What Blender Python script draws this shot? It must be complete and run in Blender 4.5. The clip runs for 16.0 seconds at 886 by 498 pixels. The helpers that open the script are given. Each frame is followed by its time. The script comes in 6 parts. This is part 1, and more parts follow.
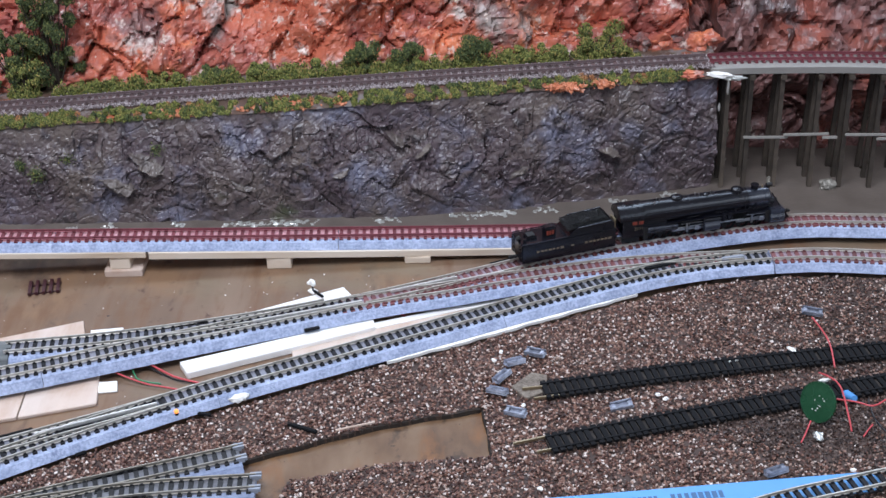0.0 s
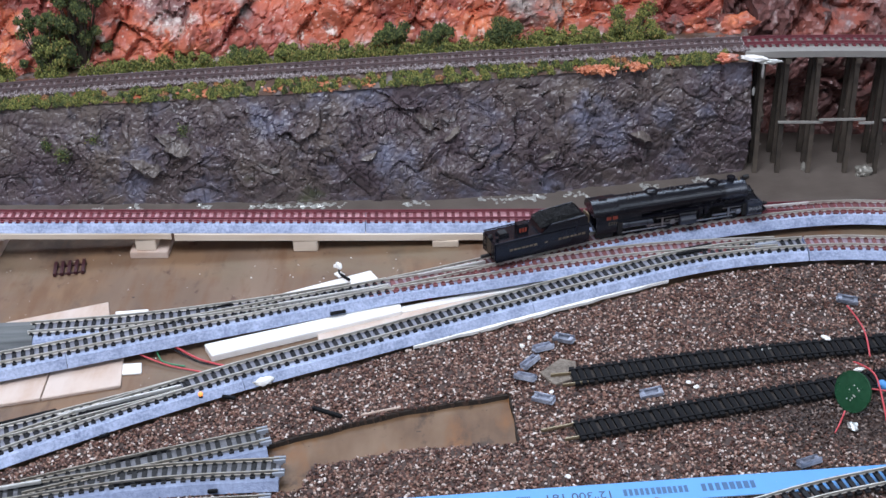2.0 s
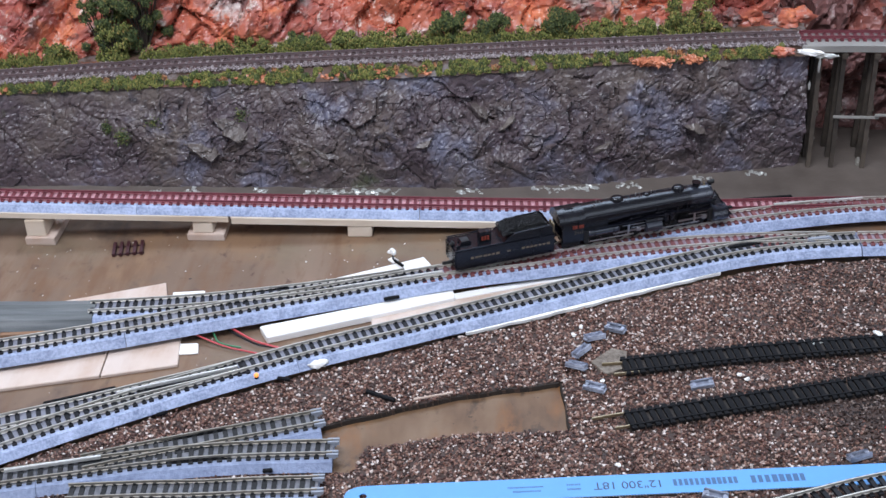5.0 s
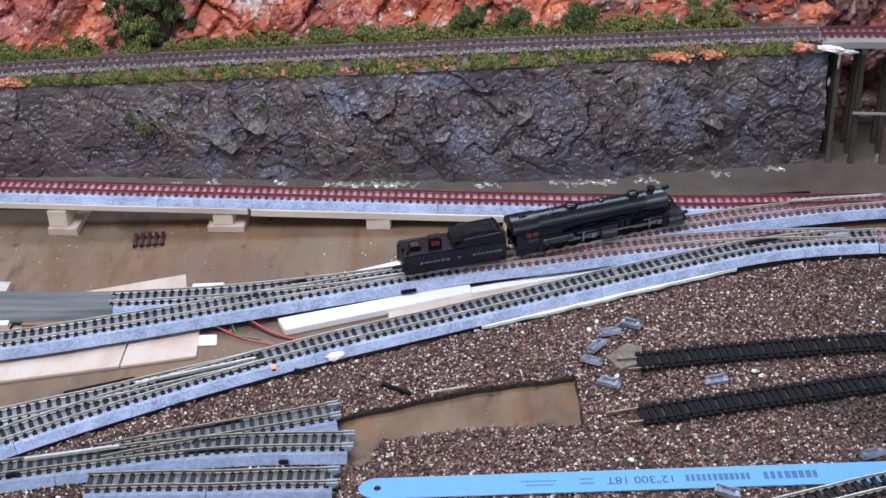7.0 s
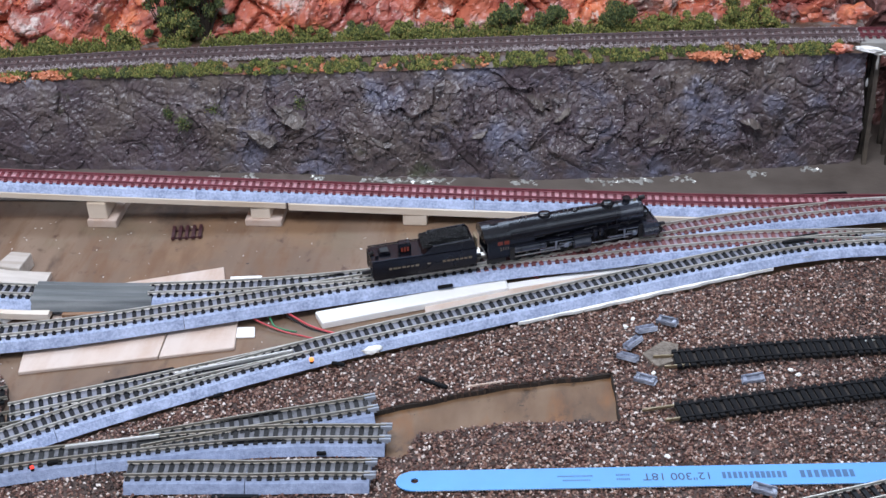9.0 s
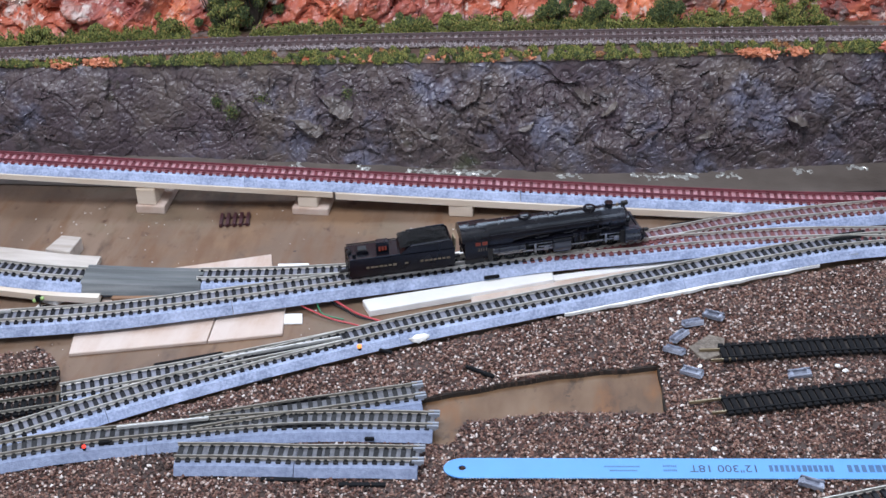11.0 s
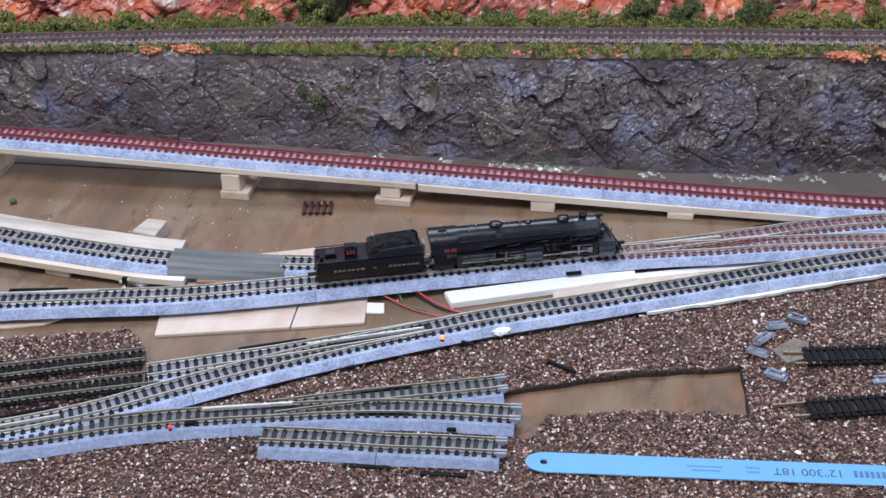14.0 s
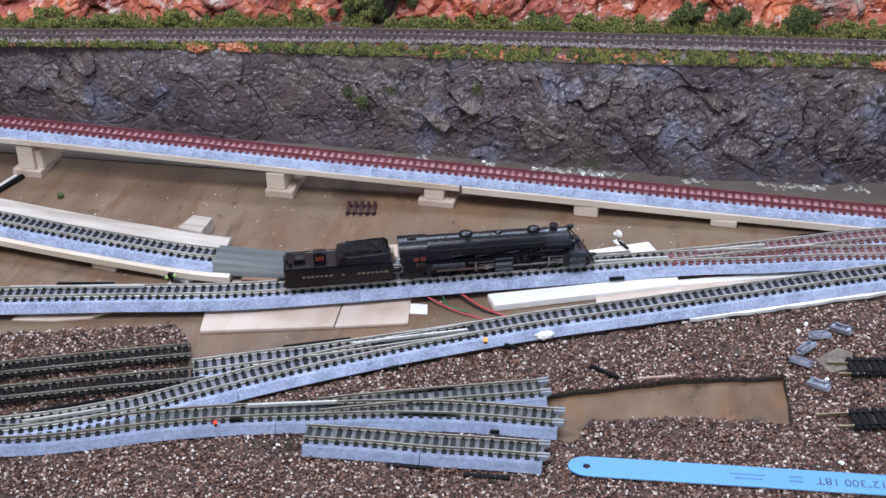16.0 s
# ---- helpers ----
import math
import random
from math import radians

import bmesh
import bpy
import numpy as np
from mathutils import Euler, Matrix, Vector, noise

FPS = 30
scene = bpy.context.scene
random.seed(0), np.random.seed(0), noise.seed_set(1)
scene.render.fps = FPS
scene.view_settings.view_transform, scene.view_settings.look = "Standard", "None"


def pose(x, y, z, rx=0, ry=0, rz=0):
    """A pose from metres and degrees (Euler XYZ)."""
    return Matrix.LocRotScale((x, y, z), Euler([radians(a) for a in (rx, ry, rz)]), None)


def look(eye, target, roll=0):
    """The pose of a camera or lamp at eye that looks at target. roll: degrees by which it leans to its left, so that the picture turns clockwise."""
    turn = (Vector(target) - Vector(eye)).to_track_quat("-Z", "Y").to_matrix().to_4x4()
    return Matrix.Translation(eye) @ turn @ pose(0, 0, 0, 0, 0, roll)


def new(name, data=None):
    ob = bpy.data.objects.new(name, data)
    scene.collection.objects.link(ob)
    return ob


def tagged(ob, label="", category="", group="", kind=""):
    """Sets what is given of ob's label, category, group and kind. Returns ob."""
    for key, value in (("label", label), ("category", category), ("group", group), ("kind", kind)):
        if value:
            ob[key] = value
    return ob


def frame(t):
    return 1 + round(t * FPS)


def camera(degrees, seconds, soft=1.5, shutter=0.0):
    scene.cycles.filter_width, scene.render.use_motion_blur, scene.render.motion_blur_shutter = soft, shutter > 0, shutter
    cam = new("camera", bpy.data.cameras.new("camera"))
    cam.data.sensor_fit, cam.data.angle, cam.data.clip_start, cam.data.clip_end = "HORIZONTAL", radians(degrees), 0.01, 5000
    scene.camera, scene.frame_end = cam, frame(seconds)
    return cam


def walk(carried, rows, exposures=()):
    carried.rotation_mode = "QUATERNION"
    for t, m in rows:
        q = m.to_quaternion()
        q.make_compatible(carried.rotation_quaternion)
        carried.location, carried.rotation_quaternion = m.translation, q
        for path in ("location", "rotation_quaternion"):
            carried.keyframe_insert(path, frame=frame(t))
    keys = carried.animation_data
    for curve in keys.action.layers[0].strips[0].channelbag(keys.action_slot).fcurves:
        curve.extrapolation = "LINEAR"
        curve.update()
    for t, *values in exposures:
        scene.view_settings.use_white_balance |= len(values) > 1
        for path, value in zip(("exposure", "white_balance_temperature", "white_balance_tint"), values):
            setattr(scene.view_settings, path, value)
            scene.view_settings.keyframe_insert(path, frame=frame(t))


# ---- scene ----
cam = camera(36.06, 16.0)
PATH = [
    (0.0, -0.0000, -0.0000, 0.4725, 58.682, 1.420, 0.000),
    (0.5, 0.0017, 0.0012, 0.4714, 58.730, 1.441, 0.381),
    (1.0, 0.0007, 0.0031, 0.4708, 58.667, 1.477, 0.676),
    (1.5, -0.0011, 0.0069, 0.4666, 58.503, 1.409, 1.217),
    (2.0, -0.0003, 0.0084, 0.4649, 58.174, 1.617, 1.265),
    (2.5, -0.0035, 0.0069, 0.4659, 57.979, 1.714, 1.636),
    (3.0, -0.0050, 0.0025, 0.4656, 58.033, 1.586, 1.871),
    (3.5, -0.0085, 0.0003, 0.4662, 57.975, 1.294, 2.251),
    (4.0, -0.0094, 0.0000, 0.4672, 58.177, 1.294, 2.478),
    (6.3, -0.0026, 0.0034, 0.4706, 57.030, 1.889, 4.342),
    (6.5, -0.0032, 0.0031, 0.4708, 57.150, 1.874, 4.340),
    (7.0, -0.0017, -0.0010, 0.4741, 57.299, 1.802, 4.502),
    (7.5, -0.0046, -0.0047, 0.4732, 57.505, 1.584, 4.702),
    (8.0, -0.0072, -0.0057, 0.4720, 57.295, 1.562, 4.648),
    (8.2, -0.0079, -0.0054, 0.4740, 57.301, 1.647, 4.911),
    (10.5, -0.0149, -0.0122, 0.4729, 57.400, 1.624, 6.519),
    (11.0, -0.0214, -0.0145, 0.4721, 57.364, 1.494, 7.189),
    (11.5, -0.0248, -0.0155, 0.4717, 57.352, 1.431, 7.875),
    (12.0, -0.0264, -0.0159, 0.4724, 57.258, 1.477, 8.337),
    (12.5, -0.0296, -0.0171, 0.4755, 57.483, 1.325, 8.839),
    (13.0, -0.0319, -0.0188, 0.4755, 57.556, 1.061, 9.188),
    (13.5, -0.0361, -0.0203, 0.4728, 57.338, 0.914, 9.764),
    (14.0, -0.0380, -0.0202, 0.4717, 57.311, 1.199, 10.113),
    (14.5, -0.0408, -0.0196, 0.4731, 57.194, 1.240, 10.382),
    (15.0, -0.0420, -0.0220, 0.4733, 57.327, 1.198, 10.941),
    (15.5, -0.0453, -0.0236, 0.4746, 57.331, 0.904, 11.451),
    (16.0, -0.0481, -0.0250, 0.4746, 57.376, 0.794, 11.689),
]
walk(cam, [(t, pose(*p)) for t, *p in PATH])
# ---------- small tools ----------
def mat(name, base, rough=0.6, metal=0.0, var=0.25, scale=200.0, bump=0.0, bump_scale=400.0, second=None, island=0.0, spec=0.5, coat=0.0, obj=0.0):
    """A procedural surface: base colour varied by two noises, fine relief, optional variation by island or by object."""
    m = bpy.data.materials.new(name)
    m.use_nodes = True
    nt = m.node_tree
    n, l = nt.nodes, nt.links
    p = n["Principled BSDF"]
    p.inputs["Roughness"].default_value, p.inputs["Metallic"].default_value = rough, metal
    p.inputs["Specular IOR Level"].default_value = spec
    p.inputs["Coat Weight"].default_value = coat
    p.inputs["Coat Roughness"].default_value = 0.25
    co = n.new("ShaderNodeTexCoord")
    n1, n2 = n.new("ShaderNodeTexNoise"), n.new("ShaderNodeTexNoise")
    n1.inputs["Scale"].default_value, n2.inputs["Scale"].default_value = scale, scale * 0.13
    n1.inputs["Detail"].default_value, n2.inputs["Detail"].default_value = 6, 5
    for x in (n1, n2):
        l.new(co.outputs["Object"], x.inputs["Vector"])
    r = n.new("ShaderNodeValToRGB")
    s = second or [c * 0.55 for c in base]
    r.color_ramp.elements[0].position, r.color_ramp.elements[1].position = 0.32, 0.66
    r.color_ramp.elements[0].color, r.color_ramp.elements[1].color = (*s, 1), (*base, 1)
    mx = n.new("ShaderNodeMix")
    mx.data_type = "FLOAT"
    mx.inputs[0].default_value = 0.5
    l.new(n1.outputs["Fac"], mx.inputs[2]), l.new(n2.outputs["Fac"], mx.inputs[3])
    l.new(mx.outputs[0], r.inputs["Fac"])
    blend = n.new("ShaderNodeMix")
    blend.data_type = "RGBA"
    blend.inputs[0].default_value = min(1.0, var * 2)
    blend.inputs[6].default_value = (*base, 1)
    l.new(r.outputs["Color"], blend.inputs[7])
    out = blend.outputs[2]
    if island or obj:
        h = n.new("ShaderNodeHueSaturation")
        src = n.new("ShaderNodeNewGeometry").outputs["Random Per Island"] if island else n.new("ShaderNodeObjectInfo").outputs["Random"]
        mr = n.new("ShaderNodeMapRange")
        k = island or obj
        mr.inputs["To Min"].default_value, mr.inputs["To Max"].default_value = 1 - k, 1 + k
        l.new(src, mr.inputs["Value"]), l.new(mr.outputs["Result"], h.inputs["Value"])
        l.new(out, h.inputs["Color"])
        out = h.outputs["Color"]
    l.new(out, p.inputs["Base Color"])
    rr = n.new("ShaderNodeMapRange")
    rr.inputs["To Min"].default_value, rr.inputs["To Max"].default_value = max(0.03, rough - 0.12), min(1, rough + 0.12)
    l.new(n2.outputs["Fac"], rr.inputs["Value"]), l.new(rr.outputs["Result"], p.inputs["Roughness"])
    if bump:
        b = n.new("ShaderNodeBump")
        n3 = n.new("ShaderNodeTexNoise")
        n3.inputs["Scale"].default_value, n3.inputs["Detail"].default_value = bump_scale, 8
        l.new(co.outputs["Object"], n3.inputs["Vector"])
        b.inputs["Strength"].default_value, b.inputs["Distance"].default_value = bump, 0.001
        l.new(n3.outputs["Fac"], b.inputs["Height"]), l.new(b.outputs["Normal"], p.inputs["Normal"])
    return m


def ramp_by(m, stops, source="island", scale=300.0, stretch=(1, 1, 1), detail=6):
    """Recolours a surface by a colour ramp over island randomness, object randomness or a stretched noise."""
    nt = m.node_tree
    n, l = nt.nodes, nt.links
    r = n.new("ShaderNodeValToRGB")
    els = r.color_ramp.elements
    while len(els) < len(stops):
        els.new(0.5)
    for e, (pos, col) in zip(els, stops):
        e.position, e.color = pos, (*col, 1)
    if source == "island":
        l.new(n.new("ShaderNodeNewGeometry").outputs["Random Per Island"], r.inputs["Fac"])
    elif source == "object":
        l.new(n.new("ShaderNodeObjectInfo").outputs["Random"], r.inputs["Fac"])
    else:
        co, mp, t = n.new("ShaderNodeTexCoord"), n.new("ShaderNodeMapping"), n.new("ShaderNodeTexNoise")
        mp.inputs["Scale"].default_value = stretch
        t.inputs["Scale"].default_value, t.inputs["Detail"].default_value = scale, detail
        l.new(co.outputs["Object"], mp.inputs["Vector"]), l.new(mp.outputs["Vector"], t.inputs["Vector"]), l.new(t.outputs["Fac"], r.inputs["Fac"])
    l.new(r.outputs["Color"], n["Principled BSDF"].inputs["Base Color"])
    return m


def mesh_of(name, bm, material):
    me = bpy.data.meshes.new(name)
    bm.to_mesh(me)
    bm.free()
    for x in material if isinstance(material, (list, tuple)) else (material,):
        me.materials.append(x)
    return me


def part(name, bm, material, parent=None, label="", at=None, smooth=False):
    me = mesh_of(name, bm, material) if isinstance(bm, bmesh.types.BMesh) else bm
    if smooth:
        me.polygons.foreach_set("use_smooth", [True] * len(me.polygons))
    ob = new(name, me)
    ob.parent = parent
    if at is not None:
        ob.matrix_basis = at
    if label:
        ob["label"] = label
    return ob


def thing(name, label, category, at=None, group="", kind=""):
    ob = new(name)
    ob.empty_display_size = 0.01
    if at is not None:
        ob.matrix_basis = at
    return tagged(ob, label, category, group, kind)


def box(bm, x0, x1, y0, y1, z0, z1, bevel=0.0, m=None):
    r = bmesh.ops.create_cube(bm, size=1, matrix=Matrix.Translation(((x0 + x1) / 2, (y0 + y1) / 2, (z0 + z1) / 2)) @ Matrix.Diagonal((x1 - x0, y1 - y0, z1 - z0, 1)))
    vs = r["verts"]
    if bevel:
        es = list({e for v in vs for e in v.link_edges})
        vs = list({v for f in bmesh.ops.bevel(bm, geom=es, offset=bevel, segments=2, affect="EDGES")["faces"] for v in f.verts} | {v for v in vs if v.is_valid})
    if m is not None:
        bmesh.ops.transform(bm, matrix=m, verts=vs)
    return vs


def boxed(*a, **k):
    bm = bmesh.new()
    box(bm, *a, **k)
    return bm


def rod(bm, a, b, r, n=10, r2=None):
    a, b = Vector(a), Vector(b)
    d = b - a
    m = Matrix.Translation((a + b) / 2) @ d.to_track_quat("Z", "Y").to_matrix().to_4x4()
    return bmesh.ops.create_cone(bm, cap_ends=True, segments=n, radius1=r, radius2=r if r2 is None else r2, depth=d.length, matrix=m)["verts"]


def rodded(*a, **k):
    bm = bmesh.new()
    rod(bm, *a, **k)
    return bm


def prism(pts, z0, z1, bevel=0.0, wobble=0.0):
    """A flat piece with an outline in plan, from z0 to z1."""
    bm = bmesh.new()
    f = bm.faces.new([bm.verts.new((x, y, z0)) for x, y in pts])
    r = bmesh.ops.extrude_face_region(bm, geom=[f])
    bmesh.ops.translate(bm, verts=[v for v in r["geom"] if isinstance(v, bmesh.types.BMVert)], vec=(0, 0, z1 - z0))
    bmesh.ops.recalc_face_normals(bm, faces=bm.faces)
    if bevel:
        bmesh.ops.bevel(bm, geom=list(bm.edges), offset=bevel, segments=1, affect="EDGES")
    return bm


def curve_points(pts, step=0.002):
    """A smooth line through the points, resampled evenly."""
    p = np.array(pts, float)
    q = np.vstack([2 * p[0] - p[1], p, 2 * p[-1] - p[-2]])
    out = []
    for i in range(1, len(q) - 2):
        for u in np.linspace(0, 1, 24, endpoint=False):
            a, b, c, d = q[i - 1], q[i], q[i + 1], q[i + 2]
            out.append(0.5 * (2 * b + (c - a) * u + (2 * a - 5 * b + 4 * c - d) * u * u + (3 * b - a - 3 * c + d) * u ** 3))
    out.append(p[-1])
    out = np.array(out)
    s = np.concatenate([[0], np.cumsum(np.linalg.norm(np.diff(out, axis=0), axis=1))])
    u = np.arange(0, s[-1], step)
    return np.stack([np.interp(u, s, out[:, k]) for k in range(3)], 1)


def normals(line):
    d = np.gradient(line[:, :2], axis=0)
    n = np.stack([-d[:, 1], d[:, 0]], 1)
    return n / np.linalg.norm(n, axis=1)[:, None]


def sweep(line, profile, closed=True):
    """Sweeps a profile of (across, up) pairs along a line; across is to the line's left."""
    nn = normals(line)
    bm = bmesh.new()
    rings = []
    for p, n in zip(line, nn):
        rings.append([bm.verts.new((p[0] + n[0] * a, p[1] + n[1] * a, p[2] + u)) for a, u in profile])
    k = len(profile)
    for r0, r1 in zip(rings, rings[1:]):
        for j in range(k if closed else k - 1):
            bm.faces.new((r0[j], r1[j], r1[(j + 1) % k], r0[(j + 1) % k]))
    if closed:
        bm.faces.new(rings[0]), bm.faces.new(rings[-1][::-1])
    bmesh.ops.recalc_face_normals(bm, faces=bm.faces)
    return bm


def from_arrays(name, verts, faces, material, smooth=False):
    me = bpy.data.meshes.new(name)
    nv, nf, k = len(verts), len(faces), faces.shape[1]
    me.vertices.add(nv), me.loops.add(nf * k), me.polygons.add(nf)
    me.vertices.foreach_set("co", np.asarray(verts, np.float32).ravel())
    me.loops.foreach_set("vertex_index", np.asarray(faces, np.int32).ravel())
    me.polygons.foreach_set("loop_start", np.arange(nf, dtype=np.int32) * k)
    me.polygons.foreach_set("use_smooth", np.full(nf, smooth))
    me.update(calc_edges=True)
    me.validate()
    me.materials.append(material)
    return me


OCTA = np.array([(1, 0, 0), (-1, 0, 0), (0, 1, 0), (0, -1, 0), (0, 0, 1), (0, 0, -1)], float)
OCTF = np.array([(0, 2, 4), (2, 1, 4), (1, 3, 4), (3, 0, 4), (2, 0, 5), (1, 2, 5), (3, 1, 5), (0, 3, 5)])


def grains(name, centres, size, material, rng, flat=1.0, spread=0.35):
    """Many small angular chips joined in one mesh."""
    n = len(centres)
    v = OCTA[None] * (1 + rng.uniform(-spread, spread, (n, 6, 1)))
    v = v + rng.uniform(-0.25, 0.25, (n, 6, 3))
    a = rng.normal(size=(n, 4))
    a /= np.linalg.norm(a, axis=1)[:, None]
    w, x, y, z = a.T
    rot = np.stack([1 - 2 * (y * y + z * z), 2 * (x * y - z * w), 2 * (x * z + y * w), 2 * (x * y + z * w), 1 - 2 * (x * x + z * z), 2 * (y * z - x * w), 2 * (x * z - y * w), 2 * (y * z + x * w), 1 - 2 * (x * x + y * y)], 1).reshape(n, 3, 3)
    v = np.einsum("nij,nkj->nki", rot, v) * np.asarray(size).reshape(-1, 1, 1)
    v[:, :, 2] *= flat
    v += np.asarray(centres)[:, None]
    f = OCTF[None] + 6 * np.arange(n)[:, None, None]
    return from_arrays(name, v.reshape(-1, 3), f.reshape(-1, 3), material)


def fbm(p, scale, octaves=4, seed=0.0):
    return noise.fractal(Vector((p[0] * scale + seed, p[1] * scale - seed, p[2] * scale + 2 * seed)), 1.0, 2.1, octaves)

# ---------- light ----------
world = bpy.data.worlds.new("world")
scene.world = world
world.use_nodes = True
wn = world.node_tree.nodes
sky = wn.new("ShaderNodeTexSky")
sky.sky_type, sky.sun_disc, sky.sun_elevation, sky.sun_rotation = "NISHITA", False, radians(40), radians(140)
world.node_tree.links.new(sky.outputs["Color"], wn["Background"].inputs["Color"])
wn["Background"].inputs["Strength"].default_value = 0.12
scene.view_settings.exposure = 0.0
# unseen overhead lamp added for steep daylight; its true source is unknown
OVERHEAD = (-0.55, -0.35, 2.42)
lamp = bpy.data.lights.new("overhead_standin", "AREA")
lamp.shape, lamp.size, lamp.size_y, lamp.energy, lamp.color = "RECTANGLE", 1.7, 1.1, 88.0, (0.815, 0.87, 1.0)
new("overhead_standin", lamp).matrix_basis = look(OVERHEAD, (-0.25, 0.75, 0.0))
side = bpy.data.lights.new("back_window_daylight", "AREA")
side.shape, side.size, side.size_y, side.energy, side.color = "RECTANGLE", 1.6, 0.7, 30.0, (0.64, 0.78, 1.0)
east = bpy.data.lights.new("east_window_daylight", "AREA")
east.shape, east.size, east.size_y, east.energy, east.color = "RECTANGLE", 1.3, 0.7, 6.0, (0.60, 0.76, 1.0)
new("east_window_daylight", east).matrix_basis = look((1.47, -0.40, 1.15), (0.1, 0.75, 0.0))
new("back_window_daylight", side).matrix_basis = look((0.0, 1.74, 1.55), (-0.15, 0.70, 0.0))

# ---------- materials ----------
M = {}
M["ply"] = ramp_by(mat("plywood", (0.30, 0.2, 0.12), 0.5, bump=0.15, bump_scale=150, spec=0.35), [(0.25, (0.122, 0.077, 0.051)), (0.5, (0.184, 0.120, 0.081)), (0.75, (0.246, 0.170, 0.119))], "noise", 9, (3.2, 0.55, 1), 9)
M["wood"] = ramp_by(mat("pine_strip", (0.7, 0.6, 0.47), 0.6, bump=0.2, bump_scale=300), [(0.25, (0.56, 0.43, 0.31)), (0.6, (0.74, 0.64, 0.53))], "noise", 40, (0.25, 2, 2))
M["card"] = mat("pale_card", (0.62, 0.50, 0.42), 0.75, var=0.45, scale=70, second=(0.44, 0.29, 0.21), bump=0.15)
M["white"] = mat("white_foam", (0.90, 0.88, 0.84), 0.7, var=0.15, scale=120, second=(0.66, 0.62, 0.56), bump=0.15)
M["bed"] = mat("speckled_roadbed", (0.46, 0.52, 0.69), 0.6, var=0.5, scale=620, second=(0.15, 0.19, 0.30), bump=0.6, bump_scale=1200)
M["bedred"] = mat("pink_roadbed_top", (0.62, 0.34, 0.36), 0.65, var=0.4, scale=500, second=(0.22, 0.085, 0.10), bump=0.3, bump_scale=1200)
M["bedtop"] = mat("grey_roadbed_top", (0.27, 0.275, 0.32), 0.65, var=0.45, scale=500, second=(0.15, 0.15, 0.18), bump=0.4, bump_scale=1200)
M["bedgrey"] = mat("grey_roadbed", (0.30, 0.32, 0.36), 0.6, var=0.3, scale=600, second=(0.2, 0.21, 0.24), bump=0.25, bump_scale=900)
M["tie"] = mat("dark_tie", (0.015, 0.015, 0.018), 0.7, var=0.3, scale=500, bump=0.2, obj=0.35, spec=0.3)
M["tiered"] = mat("red_painted_tie", (0.17, 0.036, 0.045), 0.5, var=0.3, scale=500, bump=0.2, obj=0.25)
M["tiepink"] = mat("dull_red_tie", (0.17, 0.050, 0.050), 0.6, var=0.4, scale=500, second=(0.12, 0.05, 0.05), bump=0.2, obj=0.3)
M["tiegrey"] = mat("dusty_dark_tie", (0.030, 0.030, 0.031), 0.75, var=0.4, scale=400, bump=0.3, obj=0.35, spec=0.3)
M["bedworn"] = mat("worn_grey_roadbed_top", (0.20, 0.20, 0.215), 0.7, var=0.5, scale=420, second=(0.09, 0.09, 0.10), bump=0.4, bump_scale=1000)
M["beddull"] = mat("dusty_blue_roadbed", (0.30, 0.35, 0.48), 0.65, var=0.5, scale=480, second=(0.14, 0.17, 0.26), bump=0.6, bump_scale=1200)
M["tieledge"] = mat("weathered_brown_tie", (0.115, 0.070, 0.066), 0.7, var=0.4, scale=500, bump=0.3, obj=0.4)
M["bedpink"] = mat("pink_grey_roadbed_top", (0.32, 0.26, 0.30), 0.65, var=0.4, scale=500, second=(0.20, 0.14, 0.17), bump=0.3, bump_scale=1200)
M["rail"] = mat("nickel_rail", (0.60, 0.57, 0.51), 0.42, metal=0.35, var=0.3, scale=250, second=(0.2, 0.17, 0.13))
M["railflex"] = mat("tarnished_rail", (0.30, 0.28, 0.23), 0.55, metal=0.35, var=0.4, scale=250, second=(0.10, 0.085, 0.065))
M["pointrail"] = mat("bright_point_rail", (0.74, 0.73, 0.70), 0.32, metal=0.45, var=0.25, scale=250, second=(0.42, 0.40, 0.37))
M["raildull"] = mat("dull_nickel_rail", (0.36, 0.33, 0.28), 0.5, metal=0.5, var=0.4, scale=250, second=(0.2, 0.17, 0.13))
M["railred"] = mat("red_washed_rail", (0.26, 0.075, 0.09), 0.42, metal=0.3, var=0.35, scale=250, second=(0.13, 0.035, 0.045))
M["railbrown"] = mat("weathered_rail", (0.145, 0.105, 0.108), 0.6, metal=0.1, var=0.4, scale=300, second=(0.16, 0.11, 0.11))
M["black"] = mat("black_plastic", (0.008, 0.008, 0.009), 0.7, var=0.2, scale=300, spec=0.15)
M["loco"] = mat("satin_black_paint", (0.004, 0.004, 0.007), 0.26, var=0.3, scale=260, bump=0.06, spec=0.55)
M["steel"] = mat("bright_rod", (0.5, 0.5, 0.5), 0.3, metal=1.0, var=0.2)
M["cliff"] = mat("dark_rock", (0.108, 0.080, 0.088), 0.30, bump=0.6, bump_scale=420, spec=0.5)
M["orange"] = mat("orange_rock", (0.66, 0.25, 0.13), 0.26, var=0.45, scale=160, second=(0.40, 0.13, 0.07), bump=0.5)
M["red"] = mat("red_rock", (0.58, 0.160, 0.092), 0.29, bump=0.8, bump_scale=330)
M["grain"] = ramp_by(mat("brown_gravel", (0.2, 0.14, 0.1), 0.55), [(0.0, (0.024, 0.011, 0.009)), (0.36, (0.104, 0.045, 0.033)), (0.66, (0.222, 0.112, 0.079)), (0.87, (0.36, 0.235, 0.18)), (1.0, (0.74, 0.66, 0.61))], "island")
